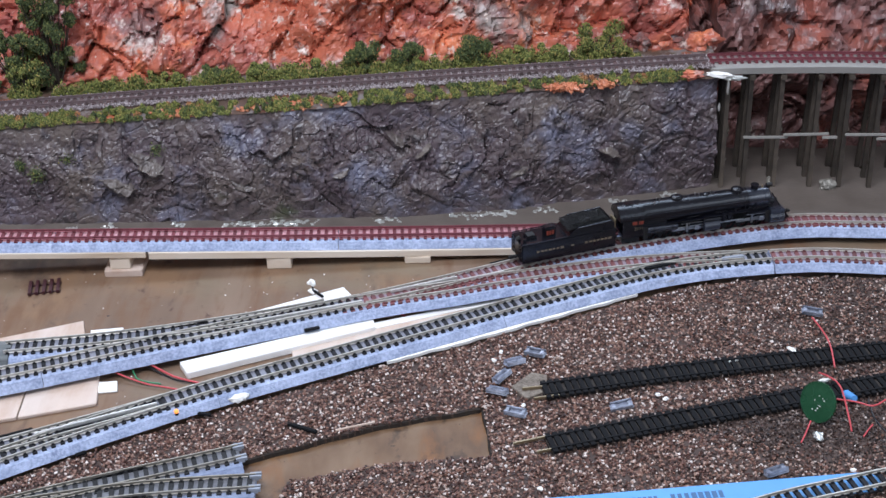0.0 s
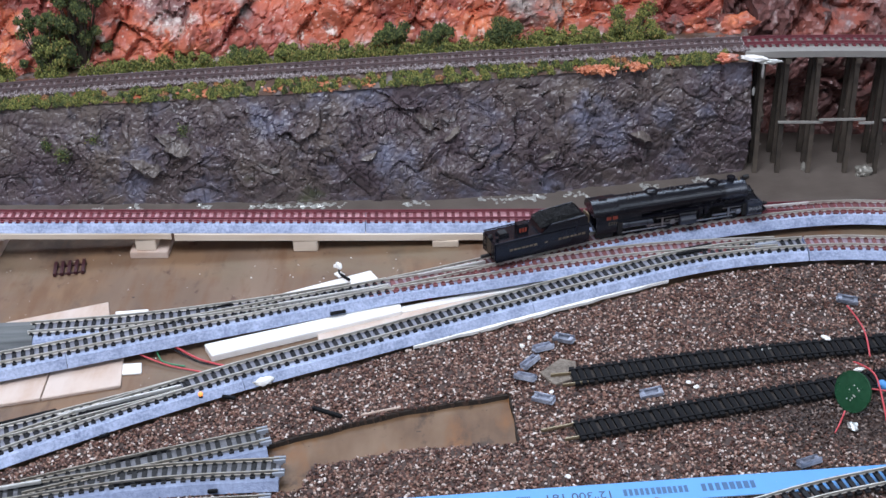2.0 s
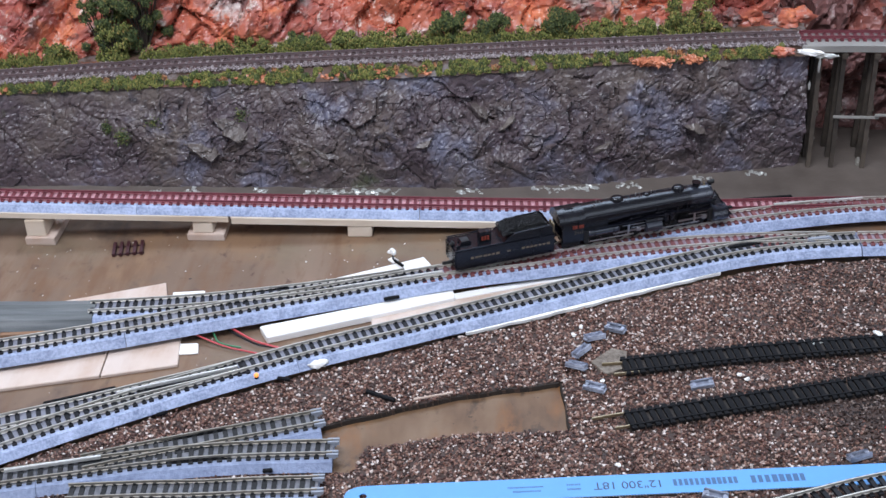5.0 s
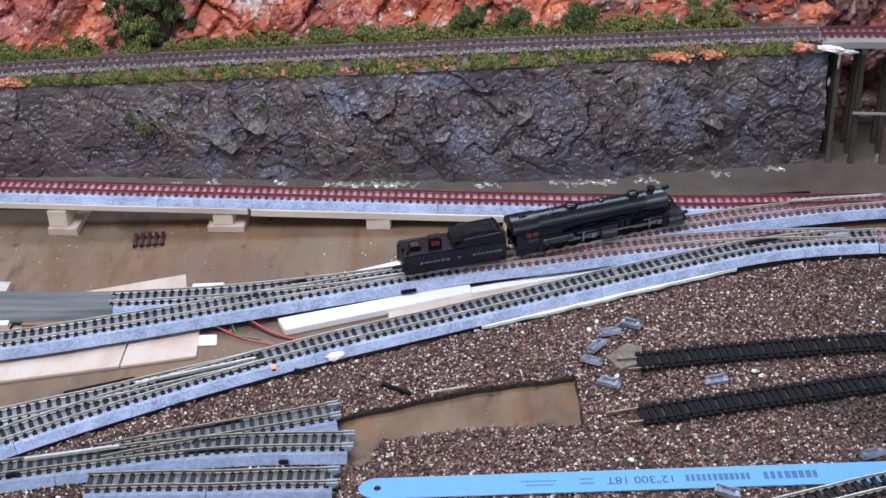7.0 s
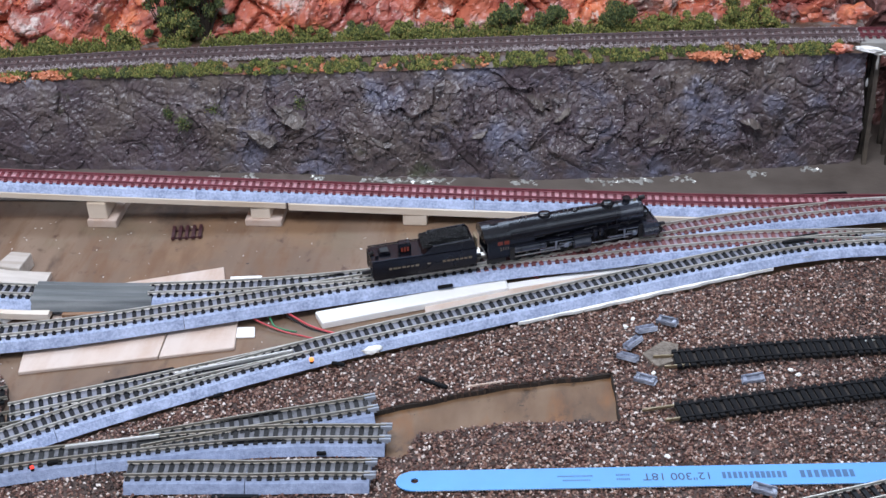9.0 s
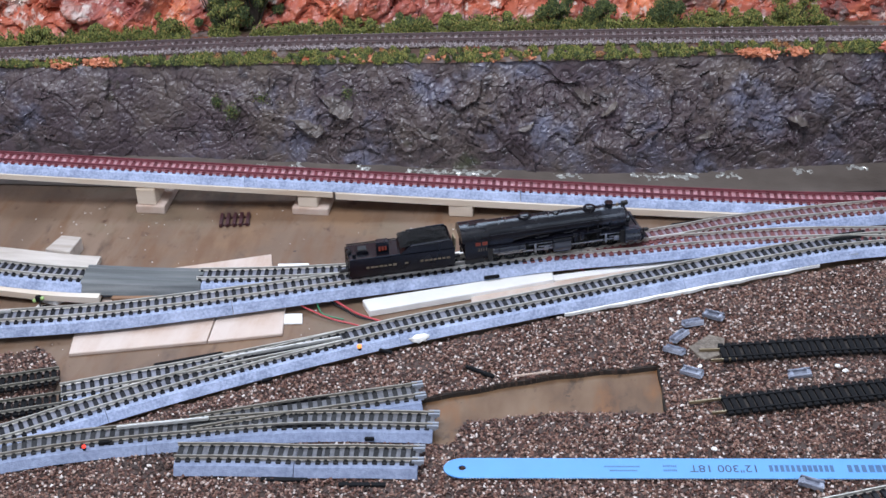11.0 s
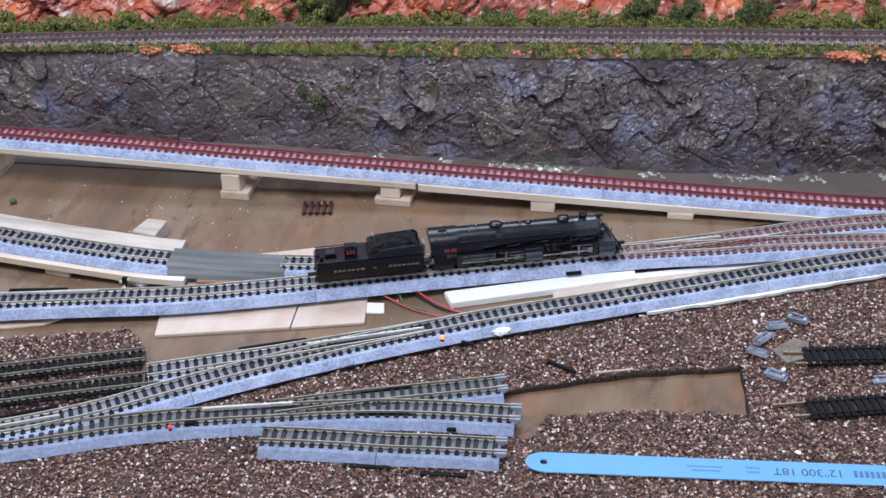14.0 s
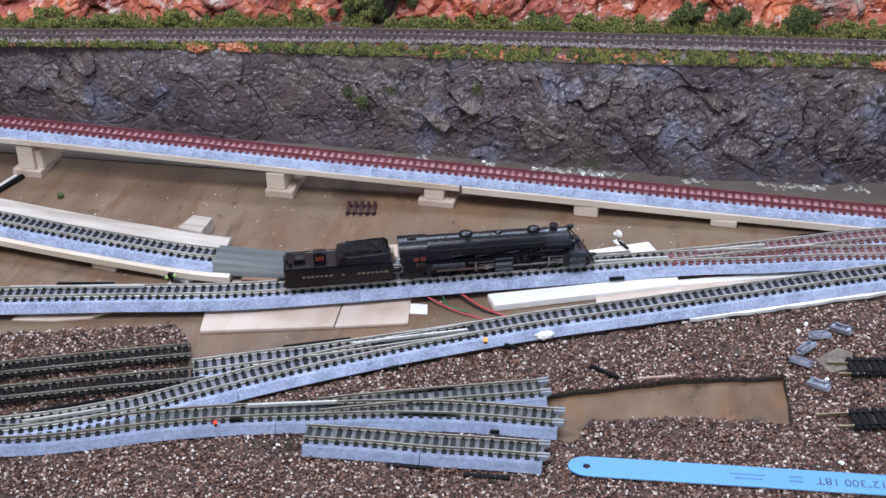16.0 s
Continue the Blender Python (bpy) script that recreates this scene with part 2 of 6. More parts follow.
# dark chips: glue stain, and the weaker light in the east put into colour
M["stained"] = ramp_by(mat("stained_gravel", (0.1, 0.07, 0.05), 0.5), [(0.0, (0.012, 0.007, 0.006)), (0.45, (0.040, 0.021, 0.016)), (0.80, (0.090, 0.052, 0.038)), (1.0, (0.26, 0.20, 0.17))], "island")
M["gravelbase"] = mat("glued_gravel_bed", (0.07, 0.042, 0.032), 0.7, var=0.4, scale=500, bump=0.6, bump_scale=700)
M["greygrain"] = ramp_by(mat("grey_ballast", (0.2, 0.17, 0.17), 0.6), [(0.0, (0.10, 0.075, 0.075)), (0.5, (0.27, 0.215, 0.215)), (1.0, (0.52, 0.46, 0.46))], "island")
M["green"] = ramp_by(mat("green_foam", (0.08, 0.11, 0.025), 0.8), [(0.0, (0.035, 0.050, 0.016)), (0.45, (0.155, 0.180, 0.045)), (0.85, (0.32, 0.32, 0.085)), (1.0, (0.42, 0.28, 0.09))], "island")
M["darkgreen"] = ramp_by(mat("dark_green_foam", (0.03, 0.06, 0.02), 0.8), [(0.0, (0.030, 0.046, 0.018)), (0.6, (0.085, 0.115, 0.038)), (0.94, (0.19, 0.205, 0.06)), (1.0, (0.32, 0.22, 0.06))], "island")
M["ochre"] = ramp_by(mat("ochre_scatter", (0.4, 0.2, 0.08), 0.7), [(0.0, (0.22, 0.085, 0.035)), (0.6, (0.50, 0.20, 0.07)), (1.0, (0.66, 0.40, 0.22))], "island")
M["limb"] = mat("twig", (0.05, 0.035, 0.025), 0.8)
M["trestle"] = mat("grey_stained_timber", (0.09, 0.07, 0.052), 0.65, var=0.5, scale=150, second=(0.030, 0.023, 0.018), bump=0.3, obj=0.3)
M["blade"] = mat("blue_enamel", (0.09, 0.31, 0.66), 0.40, var=0.3, scale=60, second=(0.08, 0.25, 0.55), bump=0.05)
M["inkpale"] = mat("worn_ink", (0.045, 0.12, 0.25), 0.5)
M["ink"] = mat("black_ink", (0.03, 0.05, 0.09), 0.5)
M["wall"] = mat("painted_wall", (0.38, 0.37, 0.36), 0.85, var=0.1, scale=4, bump=0.05)
M["roomfloor"] = mat("floor_tile", (0.3, 0.26, 0.22), 0.5, var=0.2, scale=6)

# ---------- room and board ----------
def room():
    x0, x1, y0, y1, z0, z1 = -1.8, 1.5, -1.6, 1.8, -0.95, 2.5
    tagged(part("wall_west", boxed(x0 - 0.1, x0, y0, y1, z0, z1), M["wall"]), "plain pale painted room wall", "wall", kind="structure")
    be = bmesh.new()
    for b in ((y0, -1.15, z0, z1), (0.35, y1, z0, z1), (-1.15, 0.35, z0, 0.72), (-1.15, 0.35, 1.58, z1)):
        box(be, x1, x1 + 0.1, b[0], b[1], b[2], b[3])
    tagged(part("wall_east", be, M["wall"]), "pale painted room wall with a wide window opening", "wall", kind="structure")
    tagged(part("floor", boxed(x0, x1, y0, y1, z0 - 0.1, z0), M["roomfloor"]), "dull brown room floor under the layout", "floor", kind="structure")
    # unseen ceiling; the hole is added to let the overhead lamp in
    bm = bmesh.new()
    for b in ((x0, -1.5, y0, y1), (0.45, x1, y0, y1), (-1.5, 0.45, y0, -1.05), (-1.5, 0.45, 0.35, y1)):
        box(bm, b[0], b[1], b[2], b[3], z1, z1 + 0.1)
    tagged(part("ceiling", bm, M["wall"]), "plain pale unseen ceiling with an opening added for the overhead lamp", "ceiling", kind="structure")
    bm = boxed(x0, x1, y0 - 0.1, y0, z0, z1)
    be = bmesh.new()
    for b in ((x0, -0.85, z0, z1), (0.85, x1, z0, z1), (-0.85, 0.85, z0, 1.15), (-0.85, 0.85, 1.93, z1)):
        box(be, b[0], b[1], y1, y1 + 0.1, b[2], b[3])
    tagged(part("wall_north", be, M["wall"]), "pale painted wall with a high window opening", "wall", kind="structure")
    tagged(part("wall_south", bm, M["wall"]), "plain pale painted room wall", "wall", kind="structure")


room()
board = tagged(part("plywood_board", boxed(-1.1, 0.95, 0.25, 1.25, -0.012, 0.0, bevel=0.001), M["ply"]), "brown varnished plywood layout baseboard with stains", "baseboard", kind="structure")

# ---------- plan of the lines: x, y and the height of the tie tops ----------
def at_z(pts, z):
    return [(x, y, z) for x, y in pts]


LINE_B = at_z([(-0.62, 0.55), (-0.53, 0.567), (-0.4521, 0.5839), (-0.386, 0.5987), (-0.3198, 0.6128), (-0.2558, 0.6325), (-0.1914, 0.6545), (-0.1258, 0.6765), (-0.0433, 0.7045), (0.0279, 0.7325), (0.0636, 0.747), (0.1388, 0.769), (0.2166, 0.784), (0.2799, 0.782), (0.40, 0.772), (0.5, 0.757)], 0.012)
LINE_E = at_z([(-0.62, 0.40), (-0.53, 0.432), (-0.44, 0.456), (-0.3747, 0.4785), (-0.3276, 0.503), (-0.3025, 0.5203), (-0.2762, 0.5377), (-0.2489, 0.5546), (-0.2207, 0.571), (-0.1935, 0.5862), (-0.1362, 0.6155), (-0.0742, 0.6430), (-0.0091, 0.672), (0.0604, 0.7024), (0.1344, 0.7299), (0.2093, 0.741), (0.269, 0.7365), (0.36, 0.722), (0.5, 0.68)], 0.0118)
LINE_H = at_z([(-0.40, 0.464), (-0.3747, 0.4705), (-0.348, 0.4801), (-0.3212, 0.4911), (-0.2931, 0.5006), (-0.2643, 0.5084), (-0.2354, 0.5153), (-0.2062, 0.5222), (-0.1765, 0.5278), (-0.1464, 0.5311), (-0.1067, 0.5335)], 0.0105)
LINE_H2 = at_z([(-0.2354, 0.5185), (-0.2087, 0.5283), (-0.18, 0.538), (-0.1509, 0.5473), (-0.1180, 0.558)], 0.0102)
LINE_J = at_z([(-0.2362, 0.496), (-0.1994, 0.4992), (-0.1702, 0.5007), (-0.1415, 0.5035), (-0.1110, 0.5055)], 0.0106)
LINE_F = at_z([(-0.3137, 0.5373), (-0.2793, 0.5518), (-0.2501, 0.5635), (-0.2215, 0.5763), (-0.1919, 0.5895), (-0.165, 0.602)], 0.0113)
LINE_D = at_z([(-0.075, 0.6935), (-0.0424, 0.7028), (-0.0077, 0.711), (0.0276, 0.7205), (0.0638, 0.7285), (0.1001, 0.735), (0.14, 0.739), (0.18, 0.741)], 0.0114)
LINE_A = [(-0.75, 0.741, 0.043), (-0.51, 0.753, 0.035), (-0.33, 0.7595, 0.028), (-0.2, 0.766, 0.0222), (-0.1, 0.7705, 0.018), (0.0, 0.775, 0.0143), (0.1, 0.778, 0.0124), (0.19, 0.784, 0.0117), (0.26, 0.7855, 0.0115)]
LINE_C = [(-0.62, 0.669, 0.024), (-0.4866, 0.6565, 0.018), (-0.4049, 0.6495, 0.0155), (-0.3364, 0.6475, 0.0135), (-0.2525, 0.6569, 0.012), (-0.1914, 0.6660, 0.0118), (-0.1264, 0.681, 0.0116), (-0.08, 0.695, 0.0116)]
LINE_N = [(-0.8, 0.812, 0.058), (-0.55, 0.834, 0.066), (-0.31, 0.856, 0.075), (-0.08, 0.8615, 0.085), (0.08, 0.866, 0.0905), (0.17, 0.868, 0.093), (0.235, 0.867, 0.0935), (0.30, 0.862, 0.0935), (0.45, 0.845, 0.0935)]
LINE_K = at_z([(0.06, 0.475), (0.1243, 0.4999), (0.1611, 0.5136), (0.2112, 0.5275), (0.30, 0.552), (0.4, 0.58)], 0.0105)
LINE_G1 = at_z([(-0.60, 0.449), (-0.4019, 0.5253), (-0.3212, 0.5547)], 0.0092)
LINE_G2 = at_z([(-0.60, 0.426), (-0.3919, 0.5046), (-0.3052, 0.5357)], 0.0092)
LINE_M1 = at_z([(0.0443, 0.6111), (0.1224, 0.626), (0.2451, 0.6433), (0.38, 0.66)], 0.0075)
LINE_M2 = at_z([(0.0443, 0.5642), (0.1161, 0.5831), (0.2365, 0.6121), (0.38, 0.645)], 0.0075)



def tie_mesh(half, reach, deep, material):
    """A tie with the moulded rail chairs that grip both rails."""
    bm = boxed(-half, half, -reach, reach, -deep, 0.0)
    for y in (-0.00485, 0.00485):
        for k in (-0.00095, 0.00095):
            box(bm, -half * 0.6, half * 0.6, y + k - 0.00035, y + k + 0.00035, -0.0001, 0.0009)
    return mesh_of("tie", bm, material)


TIE = tie_mesh(0.00122, 0.0073, 0.0014, M["tie"])
TIE_GREY = tie_mesh(0.00125, 0.0073, 0.0014, M["tiegrey"])
TIE_FLEX = tie_mesh(0.00125, 0.0078, 0.0014, M["black"])
TIE_WIDE = mesh_of("tie", boxed(-0.00145, 0.00145, -0.0080, 0.0080, -0.0016, 0.0, bevel=0.0002), M["black"])
TIE_RED = tie_mesh(0.0011, 0.0074, 0.0014, M["tiered"])
RAIL = [(-0.0005, 0.0), (0.0005, 0.0), (0.0005, 0.0003), (0.00025, 0.0005), (0.00025, 0.0014), (0.00036, 0.0015), (0.00036, 0.0020), (-0.00036, 0.0020), (-0.00036, 0.0015), (-0.00025, 0.0014), (-0.00025, 0.0005), (-0.0005, 0.0003)]
BED = [(-0.0125, -0.0055), (-0.0092, -0.0015), (-0.0060, -0.0008), (0.0060, -0.0008), (0.0092, -0.0015), (0.0125, -0.0055)]


def track(name, label, group, pts, ties, rail, bed=None, bed_top=None, length=0.186, pitch=0.00503, rails=True, base=0.0, joints=(), clips=False):
    """Lays a line of track as sections, each with a roadbed, two rails and its ties."""
    full = curve_points(pts, 0.001)
    n_sec = max(1, round(len(full) / 1000 / length))
    cuts = np.linspace(0, len(full) - 1, n_sec + 1).astype(int)
    if joints:
        cuts = [0] + [int(np.argmin(abs(full[:, 0] - j))) for j in joints] + [len(full) - 1]
    nn = normals(full)
    for a, b in zip(cuts, cuts[1:]):
        seg = full[a:b + 1]
        mid = Vector(seg[len(seg) // 2])
        t = thing(name, label, "track", Matrix.Translation(mid), group)
        loc = np.vstack([seg[::5], seg[-1:]]) - np.array(mid)
        if len(seg) % 5 == 1:
            loc = loc[:-1]
        if bed:
            trim = loc.copy()
            u = (trim[1] - trim[0]) * 0.04
            trim[0] += u
            w = (trim[-1] - trim[-2]) * 0.04
            trim[-1] -= w
            prof = [(p, max(z, -0.0055) if z > -0.0055 else -0.0055 - base) for p, z in BED]
            ob = part("roadbed", sweep(trim, prof), [bed, bed_top or bed], t)
            if bed_top:
                for f in ob.data.polygons:
                    if f.normal.z > 0.99:
                        f.material_index = 1
        if rails:
            for side in (-1, 1):
                q = loc.copy()
                sn = normals(seg)[::5]
                sn = np.vstack([sn, normals(seg)[-1:]])[:len(q)]
                q[:, :2] += sn * side * 0.00485
                part("rail", sweep(q, RAIL), rail, t)
        k = max(1, int(round((b - a) / 1000 / pitch)))
        for i in range(k):
            j = a + int((i + 0.5) / k * (b - a))
            p, m = full[j] - np.array(mid), nn[j]
            part("tie", ties, None, t, at=Matrix.Translation(p) @ Matrix.Rotation(math.atan2(-m[0], m[1]), 4, "Z"))
    if clips:
        # grey plastic rail joiners at the open end
        m = nn[-1]
        turn = Matrix.Translation(full[-1] - np.array(mid)) @ Matrix.Rotation(math.atan2(-m[0], m[1]), 4, "Z")
        for side in (-1, 1):
            y = side * 0.00485
            b = boxed(-0.0030, 0.0030, y - 0.0018, y - 0.0006, -0.0006, 0.0014)
            box(b, -0.0030, 0.0030, y + 0.0006, y + 0.0018, -0.0006, 0.0014)
            box(b, -0.0030, 0.0016, y - 0.0018, y + 0.0018, -0.0016, -0.0006)
            part("rail_joiner", b, M["bedgrey"], t, "grey plastic rail joiner", at=turn)


GREY = "grey-blue speckled roadbed track section with dark ties and dull rails"
RED = "track section with red-painted ties and rails on speckled grey-blue roadbed"


def split(pts, x):
    """Divides a line at x: the points up to it, and those from it on."""
    c = curve_points(pts, 0.004)
    k = int(np.argmin(abs(c[:, 0] - x)))
    return c[:k + 1:6].tolist() + ([] if k % 6 == 0 else [c[k].tolist()]), c[k::6].tolist()
# ---------- tracks ----------
TIE_LEDGE = tie_mesh(0.0013, 0.0072, 0.0014, M["tieledge"])
TIE_PINK = tie_mesh(0.0013, 0.0078, 0.0014, M["tiepink"])
b_left, b_right = split(LINE_B, -0.062)
track("track_section", GREY, "yard tracks", b_left, TIE, M["rail"], M["bed"], M["bedtop"], base=0.001)
track("track_section", RED, "yard tracks", b_right, TIE_PINK, M["rail"], M["bed"], M["bedpink"], base=0.001)
e_left, e_right = split(LINE_E, 0.20)
track("track_section", GREY, "yard tracks", e_left, TIE, M["rail"], M["bed"], M["bedtop"], joints=(-0.440, -0.2883, -0.141, 0.022, 0.112))
track("track_section", RED, "yard tracks", e_right, TIE_PINK, M["rail"], M["bed"], M["bedpink"])
track("turnout_track", GREY, "yard tracks", LINE_H, TIE_GREY, M["raildull"], M["beddull"], M["bedworn"], length=0.15, clips=True)
track("turnout_track", GREY, "yard tracks", LINE_H2, TIE_GREY, M["raildull"], M["beddull"], M["bedworn"], length=0.15, clips=True)
track("track_section", "short grey-blue roadbed track section lying loose on gravel", "yard tracks", LINE_J, TIE_GREY, M["raildull"], M["beddull"], M["bedworn"], length=0.062, clips=True)
track("turnout_track", GREY, "yard tracks", LINE_F, TIE, M["rail"], M["bed"], M["bedtop"])
track("turnout_track", RED, "yard tracks", LINE_D, TIE_PINK, M["rail"], M["bed"], M["bedpink"])
track("ramp_track", RED, "red ramp track", LINE_A, TIE_RED, M["railred"], M["bed"], M["bedred"], joints=(-0.5109, -0.265, -0.0803, 0.106))
c_ramp, c_rest = split(LINE_C, -0.3375)
_, c_yard = split(LINE_C, -0.268)
track("ramp_track", GREY, "yard tracks", c_ramp, TIE, M["rail"], M["bed"], M["bedtop"])
track("turnout_track", GREY, "yard tracks", c_yard, TIE, M["rail"], M["bed"], M["bedtop"])
n_left, n_right = split(LINE_N, 0.172)
track("ledge_track", "weathered track in grey stone ballast on the rock ledge", "ledge track", n_left, TIE_LEDGE, M["railbrown"])
track("trestle_track", "red-tied track on the timber trestle deck", "ledge track", n_right, TIE_RED, M["railred"])
track("track_section", GREY, "yard tracks", LINE_K, TIE, M["rail"], None)
track("flex_track", "black-tied flexible track on gravel", "yard tracks", LINE_G1, TIE_FLEX, M["railflex"], None, pitch=0.0040)
track("flex_track", "black-tied flexible track on gravel", "yard tracks", LINE_G2, TIE_FLEX, M["railflex"], None, pitch=0.0040)
track("tie_strip", "black plastic tie strip without rails on gravel", "tie strips", LINE_M1, TIE_WIDE, M["rail"], None, pitch=0.0043, rails=False, length=0.4)
track("tie_strip", "black plastic tie strip without rails on gravel", "tie strips", LINE_M2, TIE_WIDE, M["rail"], None, pitch=0.0043, rails=False, length=0.4)

# ---------- gravel ----------
EC = curve_points(LINE_E, 0.004)
HOLE = [(-0.128, 0.5563), (-0.1064, 0.5641), (-0.0478, 0.5864), (0.0106, 0.6005), (0.0148, 0.5587), (-0.0458, 0.5534), (-0.0929, 0.5411), (-0.0967, 0.5226), (-0.128, 0.5225)]
LEFT = [(-0.70, 0.49), (-0.4416, 0.5562), (-0.3428, 0.5833), (-0.3259, 0.5666), (-0.3214, 0.5456), (-0.30, 0.52), (-0.70, 0.36)]


def inside(x, y, poly):
    c = np.zeros(x.shape, bool)
    for (x0, y0), (x1, y1) in zip(poly, poly[1:] + poly[:1]):
        c ^= ((y0 > y) != (y1 > y)) & (x < (x1 - x0) * (y - y0) / (y1 - y0 + 1e-12) + x0)
    return c


def gravelled(x, y, slack=0.0):
    edge = np.interp(x, EC[:, 0], EC[:, 1]) - 0.0150 - 0.0030 * np.clip((x + 0.05) / 0.03, 0, 1) * np.clip((0.14 - x) / 0.03, 0, 1) + slack
    wob = 0.0008 * np.sin(x * 210 + y * 90) + 0.0005 * np.sin(x * 731 + y * 400)
    return ((y < edge + wob) & ~inside(x, y + 0.4 * wob, HOLE)) | inside(x + 2 * wob, y + 2 * wob, LEFT)


def gravel():
    s = 0.0013
    gx, gy = np.meshgrid(np.arange(-0.70, 0.62, s), np.arange(0.36, 0.76, s), indexing="ij")
    ok = gravelled(gx + s / 2, gy + s / 2)
    nx, ny = gx.shape
    idx = np.arange(nx * ny).reshape(nx, ny)
    hz = 0.0036 + 0.0006 * np.sin(gx * 90) * np.sin(gy * 120)
    top = np.stack([gx, gy, hz], -1).reshape(-1, 3)
    bot = top.copy()
    bot[:, 2] = 0.0002
    k = nx * ny
    faces = []
    i, j = np.nonzero(ok[:-1, :-1])
    faces.append(np.stack([idx[i, j], idx[i + 1, j], idx[i + 1, j + 1], idx[i, j + 1]], 1))
    for di, dj, a, b in ((-1, 0, (0, 1), (0, 0)), (1, 0, (1, 0), (1, 1)), (0, -1, (0, 0), (1, 0)), (0, 1, (1, 1), (0, 1))):
        pad = np.zeros((nx + 1, ny + 1), bool)
        pad[:nx - 1, :ny - 1] = ok[:-1, :-1]
        out = ok[:-1, :-1] & ~np.roll(pad, (-di, -dj), (0, 1))[:nx - 1, :ny - 1]
        i, j = np.nonzero(out)
        p, q = idx[i + a[0], j + a[1]], idx[i + b[0], j + b[1]]
        faces.append(np.stack([p, q, q + k, p + k], 1))
    me = from_arrays("gravel_bed", np.vstack([top, bot]), np.vstack(faces), M["gravelbase"])
    me.materials.append(M["gravelbase"])
    me.polygons.foreach_set("material_index", np.repeat([0, 1], [len(faces[0]), len(me.polygons) - len(faces[0])]).astype(np.int32))
    tagged(new("gravel_bed", me), "brown gravel sheet glued over the baseboard", "gravel bed", kind="structure")
    rng = np.random.default_rng(5)
    n = 240000
    x, y = rng.uniform(-0.56, 0.42, n), rng.uniform(0.40, 0.74, n)
    keep = gravelled(x, y) & (y > 0.418 + 0.03 * np.abs(x))
    x, y = x[keep], y[keep]
    z = 0.0038 + rng.uniform(-0.0004, 0.0012, len(x))
    size = rng.uniform(0.00055, 0.00115, len(x))
    c = np.stack([x, y, z], 1)
    strip = np.minimum(np.abs(y - np.interp(x, [p[0] for p in LINE_M1], [p[1] for p in LINE_M1])), np.abs(y - np.interp(x, [p[0] for p in LINE_M2], [p[1] for p in LINE_M2])))
    spot = np.hypot((x - 0.185) / 0.055, (y - 0.575) / 0.026)
    rust = np.hypot((x + 0.249) / 0.016, (y - 0.4925) / 0.011)
    # stain at strips and spots; the last term paints the eastward light falloff
    dark_chip = rng.uniform(0.0, 1.0, len(x)) < np.clip(1.2 - strip / 0.012, 0, 0.9) * (x > 0.045) + np.clip(1.15 - spot, 0, 0.75) + np.clip(1.1 - rust, 0, 0.8) + 0.5 * np.clip((x - 0.10) / 0.15, 0, 1)
    tagged(new("gravel", grains("gravel", c[~dark_chip], size[~dark_chip], M["grain"], rng, 0.8)), "mixed brown, tan and white gravel chips", "gravel", kind="stuff")
    tagged(new("stained_gravel", grains("stained_gravel", c[dark_chip], size[dark_chip], M["stained"], rng, 0.8)), "gravel chips stained dark brown by glue round the tie strips, and darkened eastward for weaker light", "gravel", kind="stuff")


gravel()
M["edge"] = mat("dark_cut_edge", (0.013, 0.010, 0.008), 0.8, var=0.5, scale=300, second=(0.034, 0.023, 0.016), bump=0.6)
edge = curve_points([(x, y, 0.0) for x, y in HOLE[:4]], 0.003)
edge[:, 1] += 0.0004 * np.sin(edge[:, 0] * 230)
tagged(part("cork_edge", sweep(edge, [(-0.0009, 0.0), (-0.0007, 0.0030), (0.0, 0.0035), (0.0006, 0.0)]), M["edge"]), "black cut edge of the gravel sheet at the hole", "edge", kind="structure")
edge = curve_points([(x, y, 0.0) for x, y in HOLE[3:5]], 0.003)
edge[:, 0] += 0.0004 * np.sin(edge[:, 1] * 230)
tagged(part("cork_edge", sweep(edge, [(-0.0009, 0.0), (-0.0007, 0.0030), (0.0, 0.0035), (0.0006, 0.0)]), M["edge"]), "black cut edge of the gravel sheet at the hole", "edge", kind="structure")

# ---------- rock face, ledge and mountain ----------
CL_X = [-0.85, -0.575, -0.307, -0.163, -0.045, 0.054, 0.173, 0.18]
CL_Y = [0.815, 0.816, 0.819, 0.820, 0.821, 0.829, 0.853, 0.856]
TOP_X = [-0.85, -0.56, -0.31, -0.08, 0.035, 0.173, 0.18]
TOP_Y = [0.818, 0.8276, 0.838, 0.838, 0.846, 0.853, 0.856]
TOP_Z = [0.052, 0.060, 0.067, 0.077, 0.0815, 0.0855, 0.086]
NC = curve_points(LINE_N, 0.004)


def n_at(x):
    return np.interp(x, NC[:, 0], NC[:, 1]), np.interp(x, NC[:, 0], NC[:, 2])


def facet(q, seed):
    """Tilted flat chips with sharp steps between them."""
    d, pts = noise.voronoi(q)
    c = pts[0]
    g = noise.cell_vector(c * 37.0 + Vector((seed, seed, seed)))
    return (q - c).dot(g * 2 - Vector((1, 1, 1))) + 0.5 * (g.x - 0.5), d[1] - d[0]


